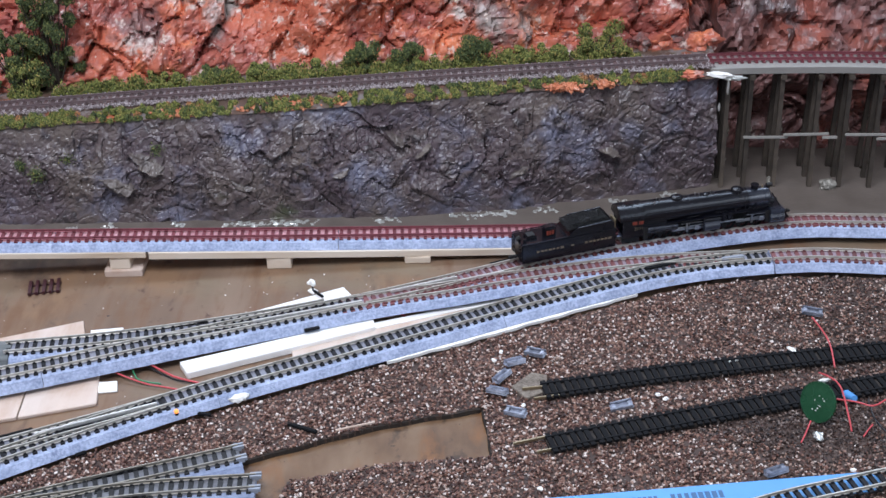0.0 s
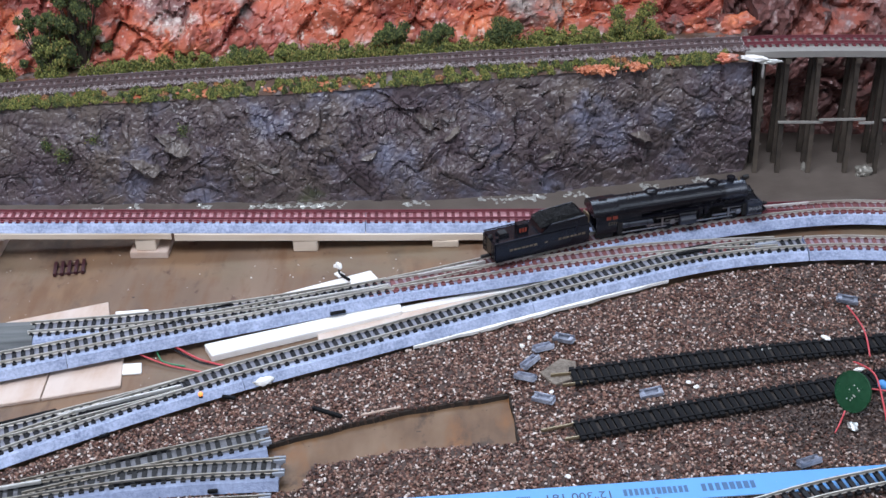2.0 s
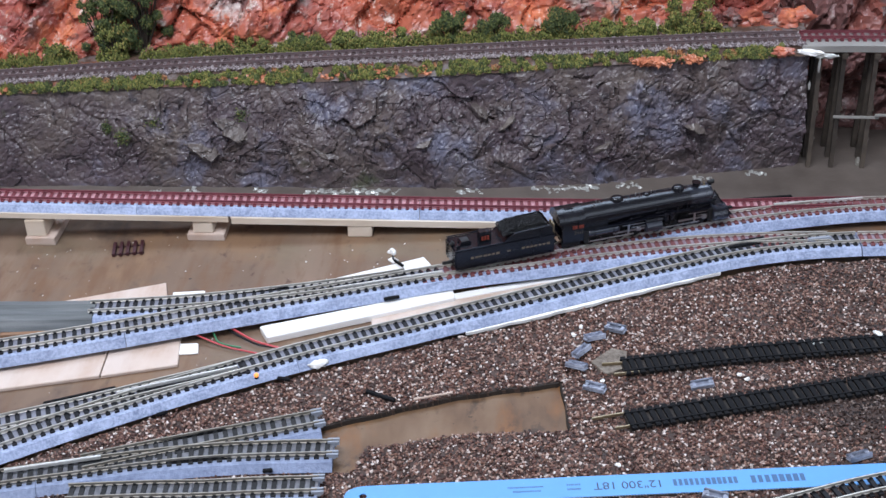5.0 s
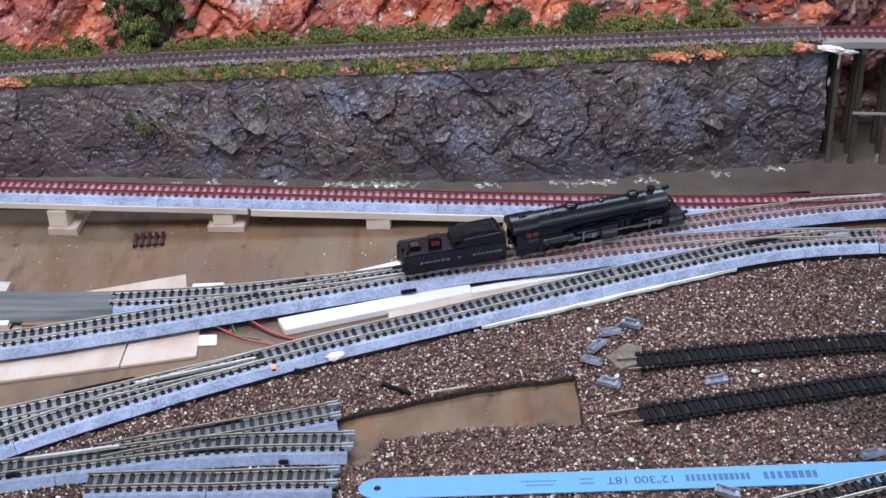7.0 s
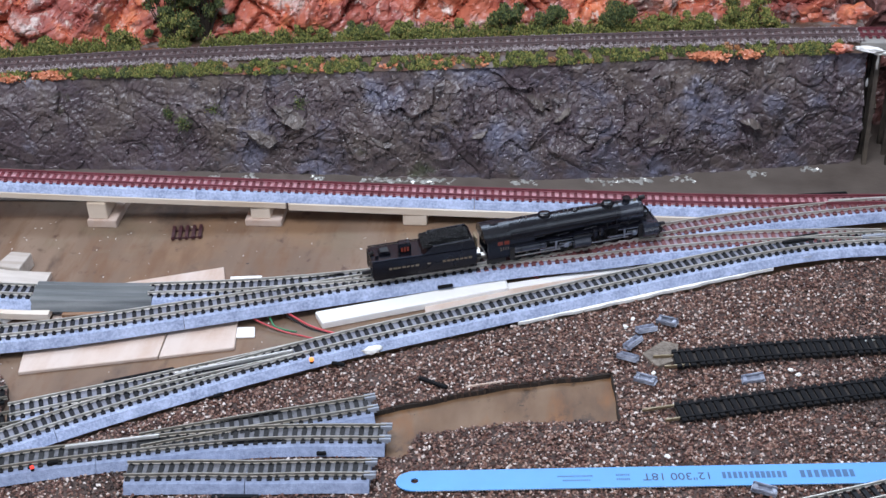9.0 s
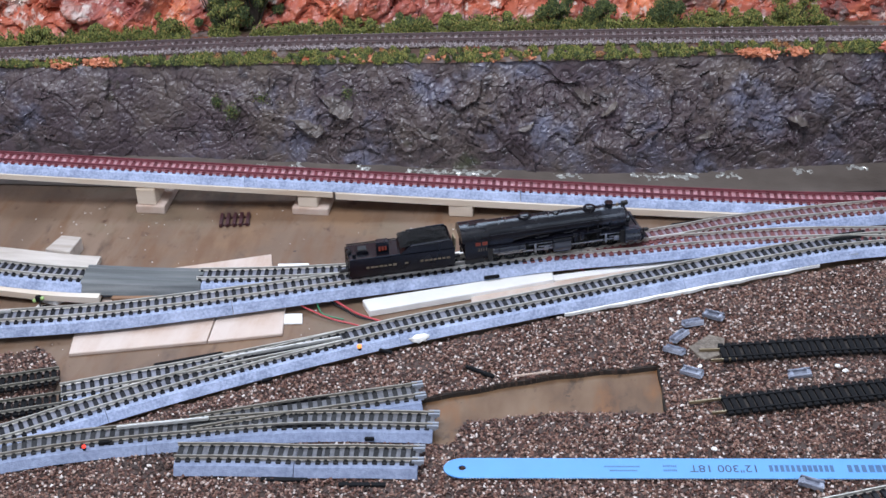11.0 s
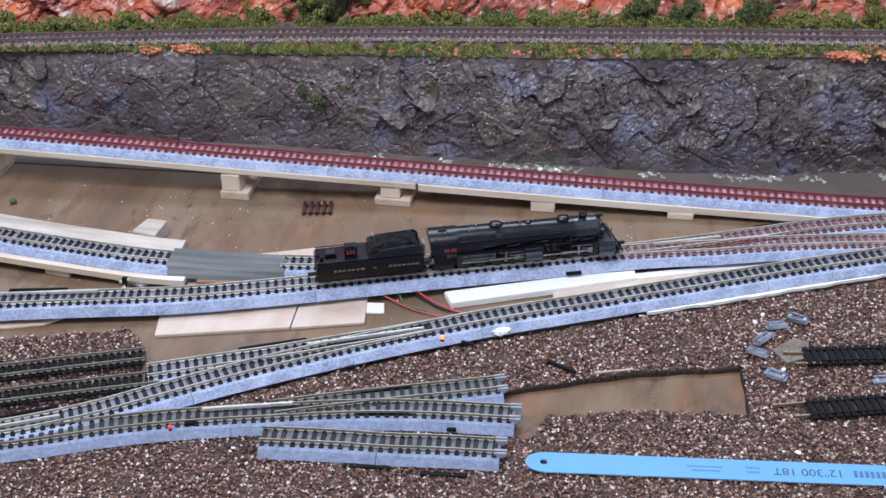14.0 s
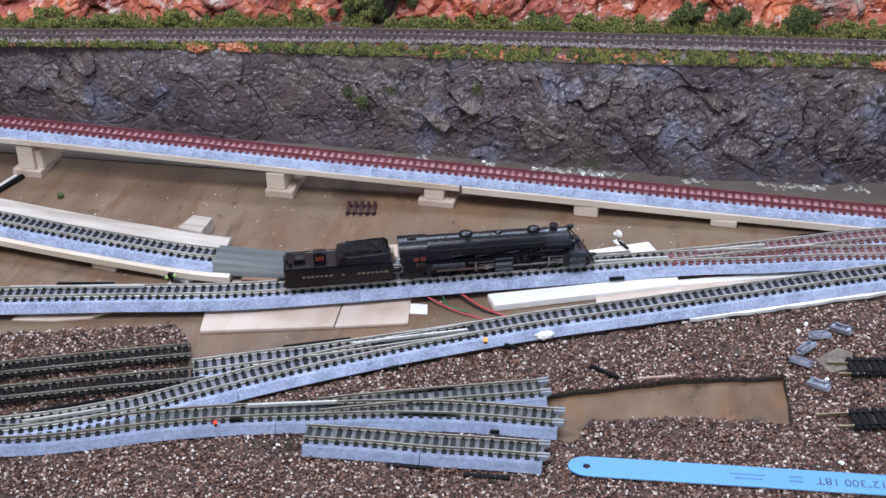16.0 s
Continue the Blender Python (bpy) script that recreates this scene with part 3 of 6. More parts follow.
# slabs that stand out of the wall: x, z, half length, half width, lean in degrees, height
SLABS = [(-0.2132, 0.0420, 0.0150, 0.0062, 34, 0.0075), (-0.2330, 0.0285, 0.0165, 0.0062, 20, 0.0070), (-0.0433, 0.0545, 0.0085, 0.0045, 42, 0.0060), (0.1053, 0.0370, 0.0100, 0.0040, 24, 0.0065), (-0.0250, 0.0470, 0.0075, 0.0040, -50, 0.0045), (-0.0820, 0.0330, 0.0080, 0.0040, -30, 0.0045), (-0.1500, 0.0260, 0.0100, 0.0045, 30, 0.0045), (0.0400, 0.0300, 0.0090, 0.0050, -40, 0.0040), (-0.2900, 0.0380, 0.0070, 0.0060, 70, 0.0050)]


def slab_rise(x, z):
    """Leaf-shaped slabs: a gentle slope up to a sharp lower lip."""
    best = 0.0
    for sx, sz, ln, wd, a, h in SLABS:
        dx, dz = x - sx, z - sz
        c, q = math.cos(math.radians(a)), math.sin(math.radians(a))
        u, w = (dx * c - dz * q) / ln, (dx * q + dz * c) / wd
        u, w = u + 0.35 * fbm((x, 0.3, z), 110, 3, sx * 9), w + 0.45 * fbm((x, 0.7, z), 130, 3, sz * 50)
        r = 1 - u * u
        if r > 0 and abs(w) < r:
            k = (r - w) / (2 * r)
            best = max(best, 1.3 * h * r ** 0.7 * min(k, (1 - k) * 3))
    return best


def crumple(x, y, z):
    """Folded-plaster relief: slanting slabs and thin creases over broad bulges, softer towards the west."""
    p = Vector((x, y, z))
    broad = fbm(p, 13, 3, 3.1)
    warp = 0.9 * fbm(p, 30, 2, 5.0)
    lean = 0.85
    u, w = x * math.cos(lean) - z * math.sin(lean), x * math.sin(lean) + z * math.cos(lean)
    f1, e1 = facet(Vector((u * 24 + 1.5 * warp, y * 20, w * 36 + warp)), 1.0)
    f2, e2 = facet(Vector((u * 58 + 2 * warp, y * 60, w * 74 - 2 * warp)), 2.0)
    f3, e3 = facet(Vector((x * 130 + warp, y * 120, z * 150 + warp)), 3.0)
    # thin creases: steep ones, slanting ones and a fine crinkle
    c1 = max(0.0, 1 - abs(fbm(Vector((x + 0.25 * z, y, z * 0.35)), 58, 2, 4.0)) / 0.07)
    c2 = max(0.0, 1 - abs(fbm(Vector((u, y, w * 0.35)), 66, 2, 8.0)) / 0.06)
    c3 = max(0.0, 1 - abs(fbm(Vector((x, y, z * 0.55)), 150, 2, 12.0)) / 0.12)
    c1 *= min(1.0, max(0.0, 0.35 + 1.8 * fbm(p, 24, 2, 21.0)))
    c2 *= min(1.0, max(0.0, 0.35 + 1.8 * fbm(p, 20, 2, 33.0)))
    hard = 0.50 + 0.50 * min(1.0, max(0.0, (x + 0.34) / 0.16))
    k = 0.0044 * f1 + 0.0019 * f2 + 0.0009 * f3 - 0.0010 * max(0.0, 1 - e1 / 0.08) - 0.0009 * c3
    return 0.0060 * broad + hard * k - (0.35 + 0.65 * hard) * (0.0026 * c1 + 0.0020 * c2) + 0.0007 * fbm(p, 320, 2)


def wall_point(x, v):
    """A point of the rock wall at x, v from foot to top, and the rise of its slabs."""
    yb, yt, zt = np.interp(x, CL_X, CL_Y), np.interp(x, TOP_X, TOP_Y), np.interp(x, TOP_X, TOP_Z)
    z, y = zt * v, yb + (yt - yb) * v
    rise = slab_rise(x, z)
    k = crumple(x, y, z) * min(1.0, 0.35 + 2.2 * v) * min(1.0, 0.3 + 3 * (1 - v)) * (1.0 - 0.75 * min(1.0, rise / 0.002)) + rise
    return (x + 0.3 * k, y - k - 0.004 * math.sin(3.1 * v), z + 0.25 * k), rise


def grid_mesh(name, P, material, smooth=False):
    nx, ny = P.shape[:2]
    idx = np.arange(nx * ny).reshape(nx, ny)
    f = np.stack([idx[:-1, :-1], idx[1:, :-1], idx[1:, 1:], idx[:-1, 1:]], -1).reshape(-1, 4)
    return from_arrays(name, P.reshape(-1, 3), f, material, smooth)


def rock_face():
    xs = np.arange(-0.68, 0.181, 0.0011)
    vs = np.linspace(-0.04, 1.0, 90)
    P = np.zeros((len(xs) + 22, len(vs), 3))
    rise = np.zeros(P.shape[:2])
    for i, x in enumerate(xs):
        for j, v in enumerate(vs):
            P[i, j], rise[i, j] = wall_point(x, v)
    for i in range(22):
        u = (i + 1) / 22
        for j, v in enumerate(vs):
            q = P[len(xs) - 1, j]
            k = crumple(0.18 + 0.4 * u, 0.9 + 0.2 * u, q[2])
            P[len(xs) + i, j] = (q[0] + 0.8 * k * min(1, 3 * u), q[1] + 0.05 * u, q[2])
    me = grid_mesh("rock_wall", P, M["cliff"])
    me.materials.append(M["slab"])
    me.polygons.foreach_set("material_index", (rise[:-1, :-1] > 0.0016).astype(np.int32).ravel())
    return tagged(new("rock_wall", me), "dark grey-purple crumpled plaster rock wall with glossy highlights", "rock wall", kind="structure")


def ledge():
    xs = np.arange(-0.72, 0.183, 0.003)
    us = np.linspace(0, 1, 26)
    P = np.zeros((len(xs), len(us), 3))
    for i, x in enumerate(xs):
        yt, zt = np.interp(x, TOP_X, TOP_Y), np.interp(x, TOP_X, TOP_Z)
        ny, nz = n_at(x)
        y1 = ny + 0.045
        for j, u in enumerate(us):
            y = yt - 0.001 + (y1 - yt) * u
            w = min(1.0, max(0.0, (y - yt) / max(0.006, ny - 0.010 - yt)))
            z = zt + (nz - 0.0022 - zt) * w + 0.001 * fbm((x, y, 0), 90, 3)
            if abs(y - ny) < 0.009:
                z = nz - 0.0014
            P[i, j] = (x, y, z)
    return tagged(new("ledge_ground", grid_mesh("ledge_ground", P, M["ledge"])), "red-brown earth and moss ledge along the upper track", "ledge", kind="structure")


def mountain():
    xs = np.arange(-0.70, 0.60, 0.0017)
    vs = np.linspace(0, 1, 120) ** 1.5
    P = np.zeros((len(xs), len(vs), 3))
    for i, x in enumerate(xs):
        ny, nz = n_at(x)
        gap = min(1.0, max(0.0, (x - 0.16) / 0.03))
        y0 = (ny + 0.024) * (1 - gap) + 0.925 * gap
        z0 = (nz - 0.006) * (1 - gap) - 0.004 * gap
        z1 = 0.34
        for j, v in enumerate(vs):
            z = z0 + (z1 - z0) * v
            y = y0 + 0.46 * max(0.0, z - max(z0, 0.0)) * (1 - 0.55 * gap)
            if gap == 1.0:
                y = 0.910 + 0.30 * max(0.0, z - 0.09)
            p = Vector((x, y, z))
            warp = 0.8 * fbm(p, 22, 2, 9.0)
            f1, e1 = facet(Vector((x * 24 + warp, y * 14, z * 26 - x * 8 + warp)), 4.0)
            f2, e2 = facet(Vector((x * 62 + z * 16 + warp, y * 40, z * 58 - x * 20)), 5.0)
            f3, e3 = facet(Vector((x * 150 - z * 40, y * 100, z * 130)), 6.0)
            k = 0.014 * fbm(p, 15, 3, 7.7) + 0.0105 * f1 + 0.0048 * f2 + 0.0018 * f3 + 0.0010 * fbm(p, 260, 2) - 0.0045 * max(0.0, 1 - e1 / 0.12) - 0.002 * max(0.0, 1 - e2 / 0.1)
            k *= min(1.0, 0.25 + 8 * v)
            P[i, j] = (x + 0.2 * k, y - k, z + 0.3 * k)
    k = int(np.argmin(abs(xs - 0.168)))
    tagged(new("maroon_rocks", grid_mesh("maroon_rocks", P[k:], M["maroon"])), "dark maroon painted rock face behind the trestle", "rock face", kind="structure")
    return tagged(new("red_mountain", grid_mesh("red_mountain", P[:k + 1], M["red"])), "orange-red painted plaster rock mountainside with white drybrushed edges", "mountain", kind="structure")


def tint(m, layers, bump_scale=300):
    """Lays colours over a rock surface by noises of their own: (colour, scale, stretch, from, to)."""
    nt = m.node_tree
    n, l = nt.nodes, nt.links
    p = n["Principled BSDF"]
    last = p.inputs["Base Color"].links[0].from_socket
    co = n.new("ShaderNodeTexCoord")
    for col, scale, stretch, lo, hi in layers:
        mp, t, mr, mx = n.new("ShaderNodeMapping"), n.new("ShaderNodeTexNoise"), n.new("ShaderNodeMapRange"), n.new("ShaderNodeMix")
        mp.inputs["Scale"].default_value = stretch
        mp.inputs["Location"].default_value = (scale * 0.37, scale * 0.11, scale * 0.05)
        t.inputs["Scale"].default_value, t.inputs["Detail"].default_value, t.inputs["Roughness"].default_value = scale, 7, 0.62
        mr.inputs["From Min"].default_value, mr.inputs["From Max"].default_value = lo, hi
        mx.data_type = "RGBA"
        l.new(co.outputs["Object"], mp.inputs["Vector"]), l.new(mp.outputs["Vector"], t.inputs["Vector"]), l.new(t.outputs["Fac"], mr.inputs["Value"])
        l.new(mr.outputs["Result"], mx.inputs[0]), l.new(last, mx.inputs[6])
        mx.inputs[7].default_value = (*col, 1)
        last = mx.outputs[2]
    l.new(last, p.inputs["Base Color"])


M["ledge"] = mat("ledge_earth", (0.11, 0.06, 0.04), 0.75, var=0.4, scale=200, bump=0.6, bump_scale=500)
tint(M["ledge"], [((0.45, 0.10, 0.03), 22, (1, 1, 1), 0.56, 0.66), ((0.17, 0.14, 0.13), 120, (1, 1, 1), 0.5, 0.6), ((0.06, 0.07, 0.02), 60, (1, 1, 1), 0.57, 0.68)])
# cliff: the blue-grey second layer is sky sheen put into the rock colour
tint(M["cliff"], [((0.135, 0.105, 0.09), 20, (1, 1, 1), 0.44, 0.66), ((0.155, 0.152, 0.20), 28, (1, 1, 1), 0.51, 0.67), ((0.055, 0.044, 0.046), 80, (1, 1, 1), 0.55, 0.66), ((0.06, 0.07, 0.03), 15, (1, 1, 1), 0.66, 0.74)])
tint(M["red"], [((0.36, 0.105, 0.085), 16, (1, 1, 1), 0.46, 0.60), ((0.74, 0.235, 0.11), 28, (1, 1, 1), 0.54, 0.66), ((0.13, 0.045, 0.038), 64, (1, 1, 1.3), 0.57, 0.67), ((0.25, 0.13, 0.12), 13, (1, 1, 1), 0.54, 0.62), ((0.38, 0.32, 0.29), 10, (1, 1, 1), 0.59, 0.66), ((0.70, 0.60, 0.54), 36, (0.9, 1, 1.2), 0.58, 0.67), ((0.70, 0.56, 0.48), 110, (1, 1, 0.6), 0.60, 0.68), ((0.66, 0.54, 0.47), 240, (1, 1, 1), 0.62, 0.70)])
M["maroon"] = mat("maroon_rock", (0.22, 0.105, 0.095), 0.34, bump=0.9, bump_scale=300)
tint(M["maroon"], [((0.34, 0.10, 0.07), 22, (1, 1, 1), 0.5, 0.64), ((0.17, 0.14, 0.14), 30, (1, 1, 1), 0.54, 0.66), ((0.09, 0.045, 0.04), 90, (1, 1, 0.5), 0.55, 0.63), ((0.40, 0.31, 0.28), 90, (1, 1, 0.6), 0.60, 0.70)])
tint(M["ply"], [((0.215, 0.128, 0.074), 9, (1, 1, 1), 0.52, 0.63), ((0.105, 0.070, 0.050), 17, (1.2, 0.8, 1), 0.56, 0.66), ((0.165, 0.090, 0.050), 30, (2.4, 0.5, 1), 0.50, 0.66), ((0.095, 0.058, 0.038), 34, (1.8, 0.5, 1), 0.60, 0.72), ((0.10, 0.055, 0.035), 90, (1, 0.8, 1), 0.60, 0.70), ((0.20, 0.150, 0.098), 12, (0.7, 1.3, 1), 0.56, 0.72), ((0.05, 0.035, 0.028), 130, (1, 1, 1), 0.70, 0.74), ((0.55, 0.50, 0.44), 300, (1, 1, 1), 0.715, 0.735)])
M["slab"] = mat("tan_grey_slab", (0.165, 0.135, 0.115), 0.30, var=0.5, scale=110, second=(0.085, 0.068, 0.066), bump=0.6, bump_scale=400)
rock_face()
ledge()
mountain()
M["ground"] = mat("grey_brown_ground_paint", (0.16, 0.132, 0.112), 0.42, var=0.45, scale=60, second=(0.085, 0.068, 0.057), bump=0.2)
tagged(part("painted_ground", prism([(-0.85, 0.760), (-0.51, 0.770), (-0.2, 0.782), (0.0, 0.791), (0.1, 0.794), (0.19, 0.802), (0.30, 0.802), (0.62, 0.79), (0.62, 0.96), (-0.85, 0.96)], 0.0, 0.0008), M["ground"]), "grey-brown painted ground along the rock wall and trestle", "ground", kind="structure")
M["patch"] = ramp_by(mat("brown_stained_ply", (0.12, 0.07, 0.04), 0.5, bump=0.2, bump_scale=200, spec=0.3), [(0.28, (0.075, 0.040, 0.021)), (0.5, (0.150, 0.086, 0.046)), (0.7, (0.205, 0.130, 0.077))], "noise", 34, (1.5, 0.6, 1), 9)
tint(M["patch"], [((0.20, 0.088, 0.032), 30, (1.3, 0.5, 1), 0.54, 0.68), ((0.060, 0.036, 0.022), 60, (1, 0.7, 1), 0.57, 0.66), ((0.035, 0.022, 0.015), 170, (1, 1, 1), 0.66, 0.70)])
tagged(part("bare_board", prism([(-0.150, 0.560), (-0.128, 0.562), (-0.048, 0.590), (0.014, 0.604), (0.018, 0.555), (-0.090, 0.537), (-0.094, 0.518), (-0.150, 0.518)], 0.0, 0.0003), M["patch"]), "bare brown stained plywood in the gap of the gravel", "baseboard", kind="structure")
# ---------- locomotive and tender ----------
M["gold"] = mat("gold_lettering", (0.17, 0.13, 0.085), 0.5, var=0.2, scale=800)
M["redmark"] = mat("red_mark", (0.26, 0.045, 0.025), 0.5, var=0.2, scale=800)
M["coal"] = mat("coal", (0.007, 0.007, 0.008), 0.45, var=0.4, scale=900, bump=0.8, bump_scale=900)
M["brass"] = mat("dull_brass", (0.35, 0.28, 0.18), 0.4, metal=0.8)
M["grime"] = mat("grimy_black", (0.010, 0.009, 0.009), 0.55, var=0.3, scale=400)
# grey-blue lighter than the black; part of the smokebox's sheen is in this colour
M["sheen_grey"] = mat("sheen_grey_paint", (0.016, 0.019, 0.030), 0.27, var=0.35, scale=300, spec=0.9, coat=0.3)
WHEEL_R = 0.0046


def wheel_mesh(r, spokes):
    bm = bmesh.new()
    n = 28
    for r0, r1, w0, w1 in ((r * 0.84, r, -0.0007, 0.0007), (r * 0.96, r * 1.10, 0.0005, 0.0009)):
        rings = [[bm.verts.new((rr * math.cos(2 * math.pi * i / n), w, rr * math.sin(2 * math.pi * i / n))) for i in range(n)] for rr, w in ((r0, w0), (r1, w0), (r1, w1), (r0, w1))]
        for a in range(4):
            for i in range(n):
                bm.faces.new((rings[a][i], rings[a][(i + 1) % n], rings[(a + 1) % 4][(i + 1) % n], rings[(a + 1) % 4][i]))
    rod(bm, (0, -0.0009, 0), (0, 0.0007, 0), r * 0.24, 12)
    for k in range(spokes):
        a = 2 * math.pi * k / spokes
        rod(bm, (0, 0, 0), (r * 0.9 * math.cos(a), 0, r * 0.9 * math.sin(a)), 0.00028, 5)
    box(bm, -r * 0.75, -r * 0.25, -0.0008, 0.0004, -r * 0.55, r * 0.55, 0.0002)
    return mesh_of("wheel", bm, M["grime"])


def half_round(bm, x0, x1, w, z0, z1, crown, n=10):
    """A body with upright sides and a crowned top, along x."""
    prof = [(-w, z0), (-w, z1)] + [(-w * math.cos(math.pi * i / n), z1 + crown * math.sin(math.pi * i / n)) for i in range(1, n)] + [(w, z1), (w, z0)]
    a = [bm.verts.new((x0, y, z)) for y, z in prof]
    b = [bm.verts.new((x1, y, z)) for y, z in prof]
    for i in range(len(prof)):
        j = (i + 1) % len(prof)
        bm.faces.new((a[i], a[j], b[j], b[i]))
    bm.faces.new(a[::-1]), bm.faces.new(b)


def lettering(parent, text, size, m, material, name="lettering"):
    c = bpy.data.curves.new(name, "FONT")
    c.body, c.size, c.extrude, c.align_x, c.align_y = text, size, 0.00003, "CENTER", "CENTER"
    c.materials.append(material)
    tmp = bpy.data.objects.new(name, c)
    me = bpy.data.meshes.new_from_object(tmp)
    bpy.data.objects.remove(tmp)
    ob = new(name, me)
    ob.parent = parent
    ob.matrix_basis = m
    return ob


def turned(profile, y=0.0, z=0.0, n=40):
    """A round body about a lengthwise axis from (x, radius) pairs."""
    bm = bmesh.new()
    rings = [[bm.verts.new((x, y + r * math.sin(2 * math.pi * i / n), z + r * math.cos(2 * math.pi * i / n))) for i in range(n)] for x, r in profile]
    for a, b in zip(rings, rings[1:]):
        for i in range(n):
            bm.faces.new((a[i], b[i], b[(i + 1) % n], a[(i + 1) % n]))
    bm.faces.new(rings[0]), bm.faces.new(rings[-1][::-1])
    bmesh.ops.recalc_face_normals(bm, faces=bm.faces)
    return bm


def saddle(bm, x, z0, length, width, h, n=18):
    """A low oval dome sitting on the boiler."""
    rings = []
    for k, zz in ((1.12, -0.15), (1.0, 0.1), (1.0, 0.55), (0.86, 0.82), (0.55, 0.97), (0.05, 1.0)):
        rings.append([bm.verts.new((x + length * k * math.cos(2 * math.pi * i / n), width * k * math.sin(2 * math.pi * i / n), z0 + h * zz)) for i in range(n)])
    for p, q in zip(rings, rings[1:]):
        for i in range(n):
            bm.faces.new((p[i], p[(i + 1) % n], q[(i + 1) % n], q[i]))
    bm.faces.new(rings[-1])


AXIS = 0.0180


def build_engine():
    e = thing("steam_locomotive", "black articulated steam locomotive model with silver rods on the yard track", "locomotive")
    blk = M["loco"]
    boiler = part("boiler", turned([(-0.044, 0.0080), (-0.018, 0.0080), (-0.014, 0.0077), (0.014, 0.0073), (0.031, 0.0070)], z=AXIS, n=56), blk, e)
    part("smokebox", turned([(0.031, 0.0071), (0.0458, 0.0071), (0.0464, 0.0066)], z=AXIS, n=56), M["sheen_grey"], e, "smokebox with its bluish sheen put into a grey-blue colour")
    for x, r in ((-0.031, 0.0080), (-0.018, 0.0080), (-0.008, 0.0076), (0.002, 0.00745), (0.0125, 0.0073), (0.0225, 0.0071), (0.031, 0.0070)):
        part("boiler_band", turned([(x - 0.0003, r + 0.00012), (x + 0.0003, r + 0.00012)], z=AXIS, n=56), blk, boiler)
    # rivet rows on the smokebox
    b = bmesh.new()
    for x in (0.0320, 0.0448):
        for i in range(26):
            a = math.radians(-120 + i * 9.6)
            bmesh.ops.create_cube(b, size=0.00028, matrix=Matrix.Translation((x, 0.00715 * math.sin(a), AXIS + 0.00715 * math.cos(a))))
    part("rivets", b, blk, e)
    door = part("smokebox_door", turned([(0.0462, 0.0060), (0.0470, 0.0056), (0.0476, 0.0034), (0.0478, 0.001)], z=AXIS, n=28), M["grime"], e)
    part("hinge", boxed(0.0470, 0.0478, -0.0040, 0.0040, AXIS - 0.0004, AXIS + 0.0004), M["grime"], door)
    # paired pumps on the smokebox front, with their shields
    for y in (-1, 1):
        b = turned([(0.0474, 0.0002), (0.0475, 0.0020), (0.0496, 0.0020), (0.0498, 0.0012)], y * 0.0030, AXIS - 0.0022, 14)
        box(b, 0.0474, 0.0492, y * 0.0030 - 0.0018, y * 0.0030 + 0.0018, AXIS - 0.0080, AXIS - 0.0045, 0.0003)
        part("front_pump", b, blk, e)
    lampb = turned([(0.0452, 0.0013), (0.0486, 0.0015), (0.0490, 0.0014)], 0, 0.0262, 14)
    box(lampb, 0.0456, 0.0476, -0.0007, 0.0007, 0.0240, 0.0255)
    part("headlight", lampb, M["grime"], e, "small round headlight")
    for x, ln, h in ((-0.0170, 0.0044, 0.0030), (0.0245, 0.0040, 0.0034)):
        b = bmesh.new()
        saddle(b, x, 0.0248 if x < 0 else 0.0243, ln, 0.0034, h)
        part("dome", b, blk, e, smooth=True)
    b = bmesh.new()
    saddle(b, 0.0030, 0.0248, 0.0022, 0.0020, 0.0018, 12)
    part("turret", b, blk, e, smooth=True)
    b = bmesh.new()
    rod(b, (0.0370, 0, 0.0240), (0.0370, 0, 0.0276), 0.0022, 18, 0.0024)
    rod(b, (0.0370, 0, 0.0274), (0.0370, 0, 0.0280), 0.0027, 18, 0.0027)
    part("smokestack", b, blk, e)
    for x, y in ((-0.0305, 0.0010), (-0.0290, -0.0012), (-0.0040, 0.0008), (-0.0020, -0.0010), (0.0065, 0.0006)):
        part("safety_valve", rodded((x, y, 0.0250), (x, y, 0.0272), 0.00042, 8), M["steel"], e)
    part("whistle", rodded((-0.0335, -0.0034, 0.0245), (-0.0335, -0.0034, 0.0268), 0.0004, 8), M["steel"], e)
    part("bell", rodded((0.0425, 0, 0.0246), (0.0425, 0, 0.0266), 0.0011, 10, 0.0005), M["brass"], e)
    # firebox and cab, with a deep arched roof
    b = bmesh.new()
    half_round(b, -0.0455, -0.026, 0.0082, 0.0098, 0.0170, 0.0088, 20)
    part("firebox", b, blk, e)
    b = bmesh.new()
    for y in (-1, 1):
        box(b, -0.0560, -0.0420, *sorted((y * 0.0086, y * 0.0092)), 0.0060, 0.0186)
    box(b, -0.0428, -0.0420, -0.0086, 0.0086, 0.0060, 0.0186)
    box(b, -0.0555, -0.0428, -0.0086, 0.0086, 0.0060, 0.0074)
    cab = part("cab", b, blk, e)
    b = bmesh.new()
    half_round(b, -0.0580, -0.0410, 0.0096, 0.0182, 0.0186, 0.0077, 26)
    part("roof", b, blk, cab)
    part("roof_hatch", boxed(-0.0525, -0.0470, -0.0026, 0.0026, 0.0258, 0.0266, 0.0003), blk, cab)
    for y in (-1, 1):
        for k in range(2):
            x = -0.0498 + k * 0.0042
            part("window", boxed(x, x + 0.0034, *sorted((y * 0.0091, y * 0.00935)), 0.0150, 0.0180), M["grime"], cab)
            b = bmesh.new()
            for q in range(3):
                box(b, x + 0.0002 + q * 0.0011, x + 0.0010 + q * 0.0011, *sorted((y * 0.0092, y * 0.0096)), 0.0154, 0.0177)
            part("red_bar", b, M["redmark"], cab, "small red painted bars")
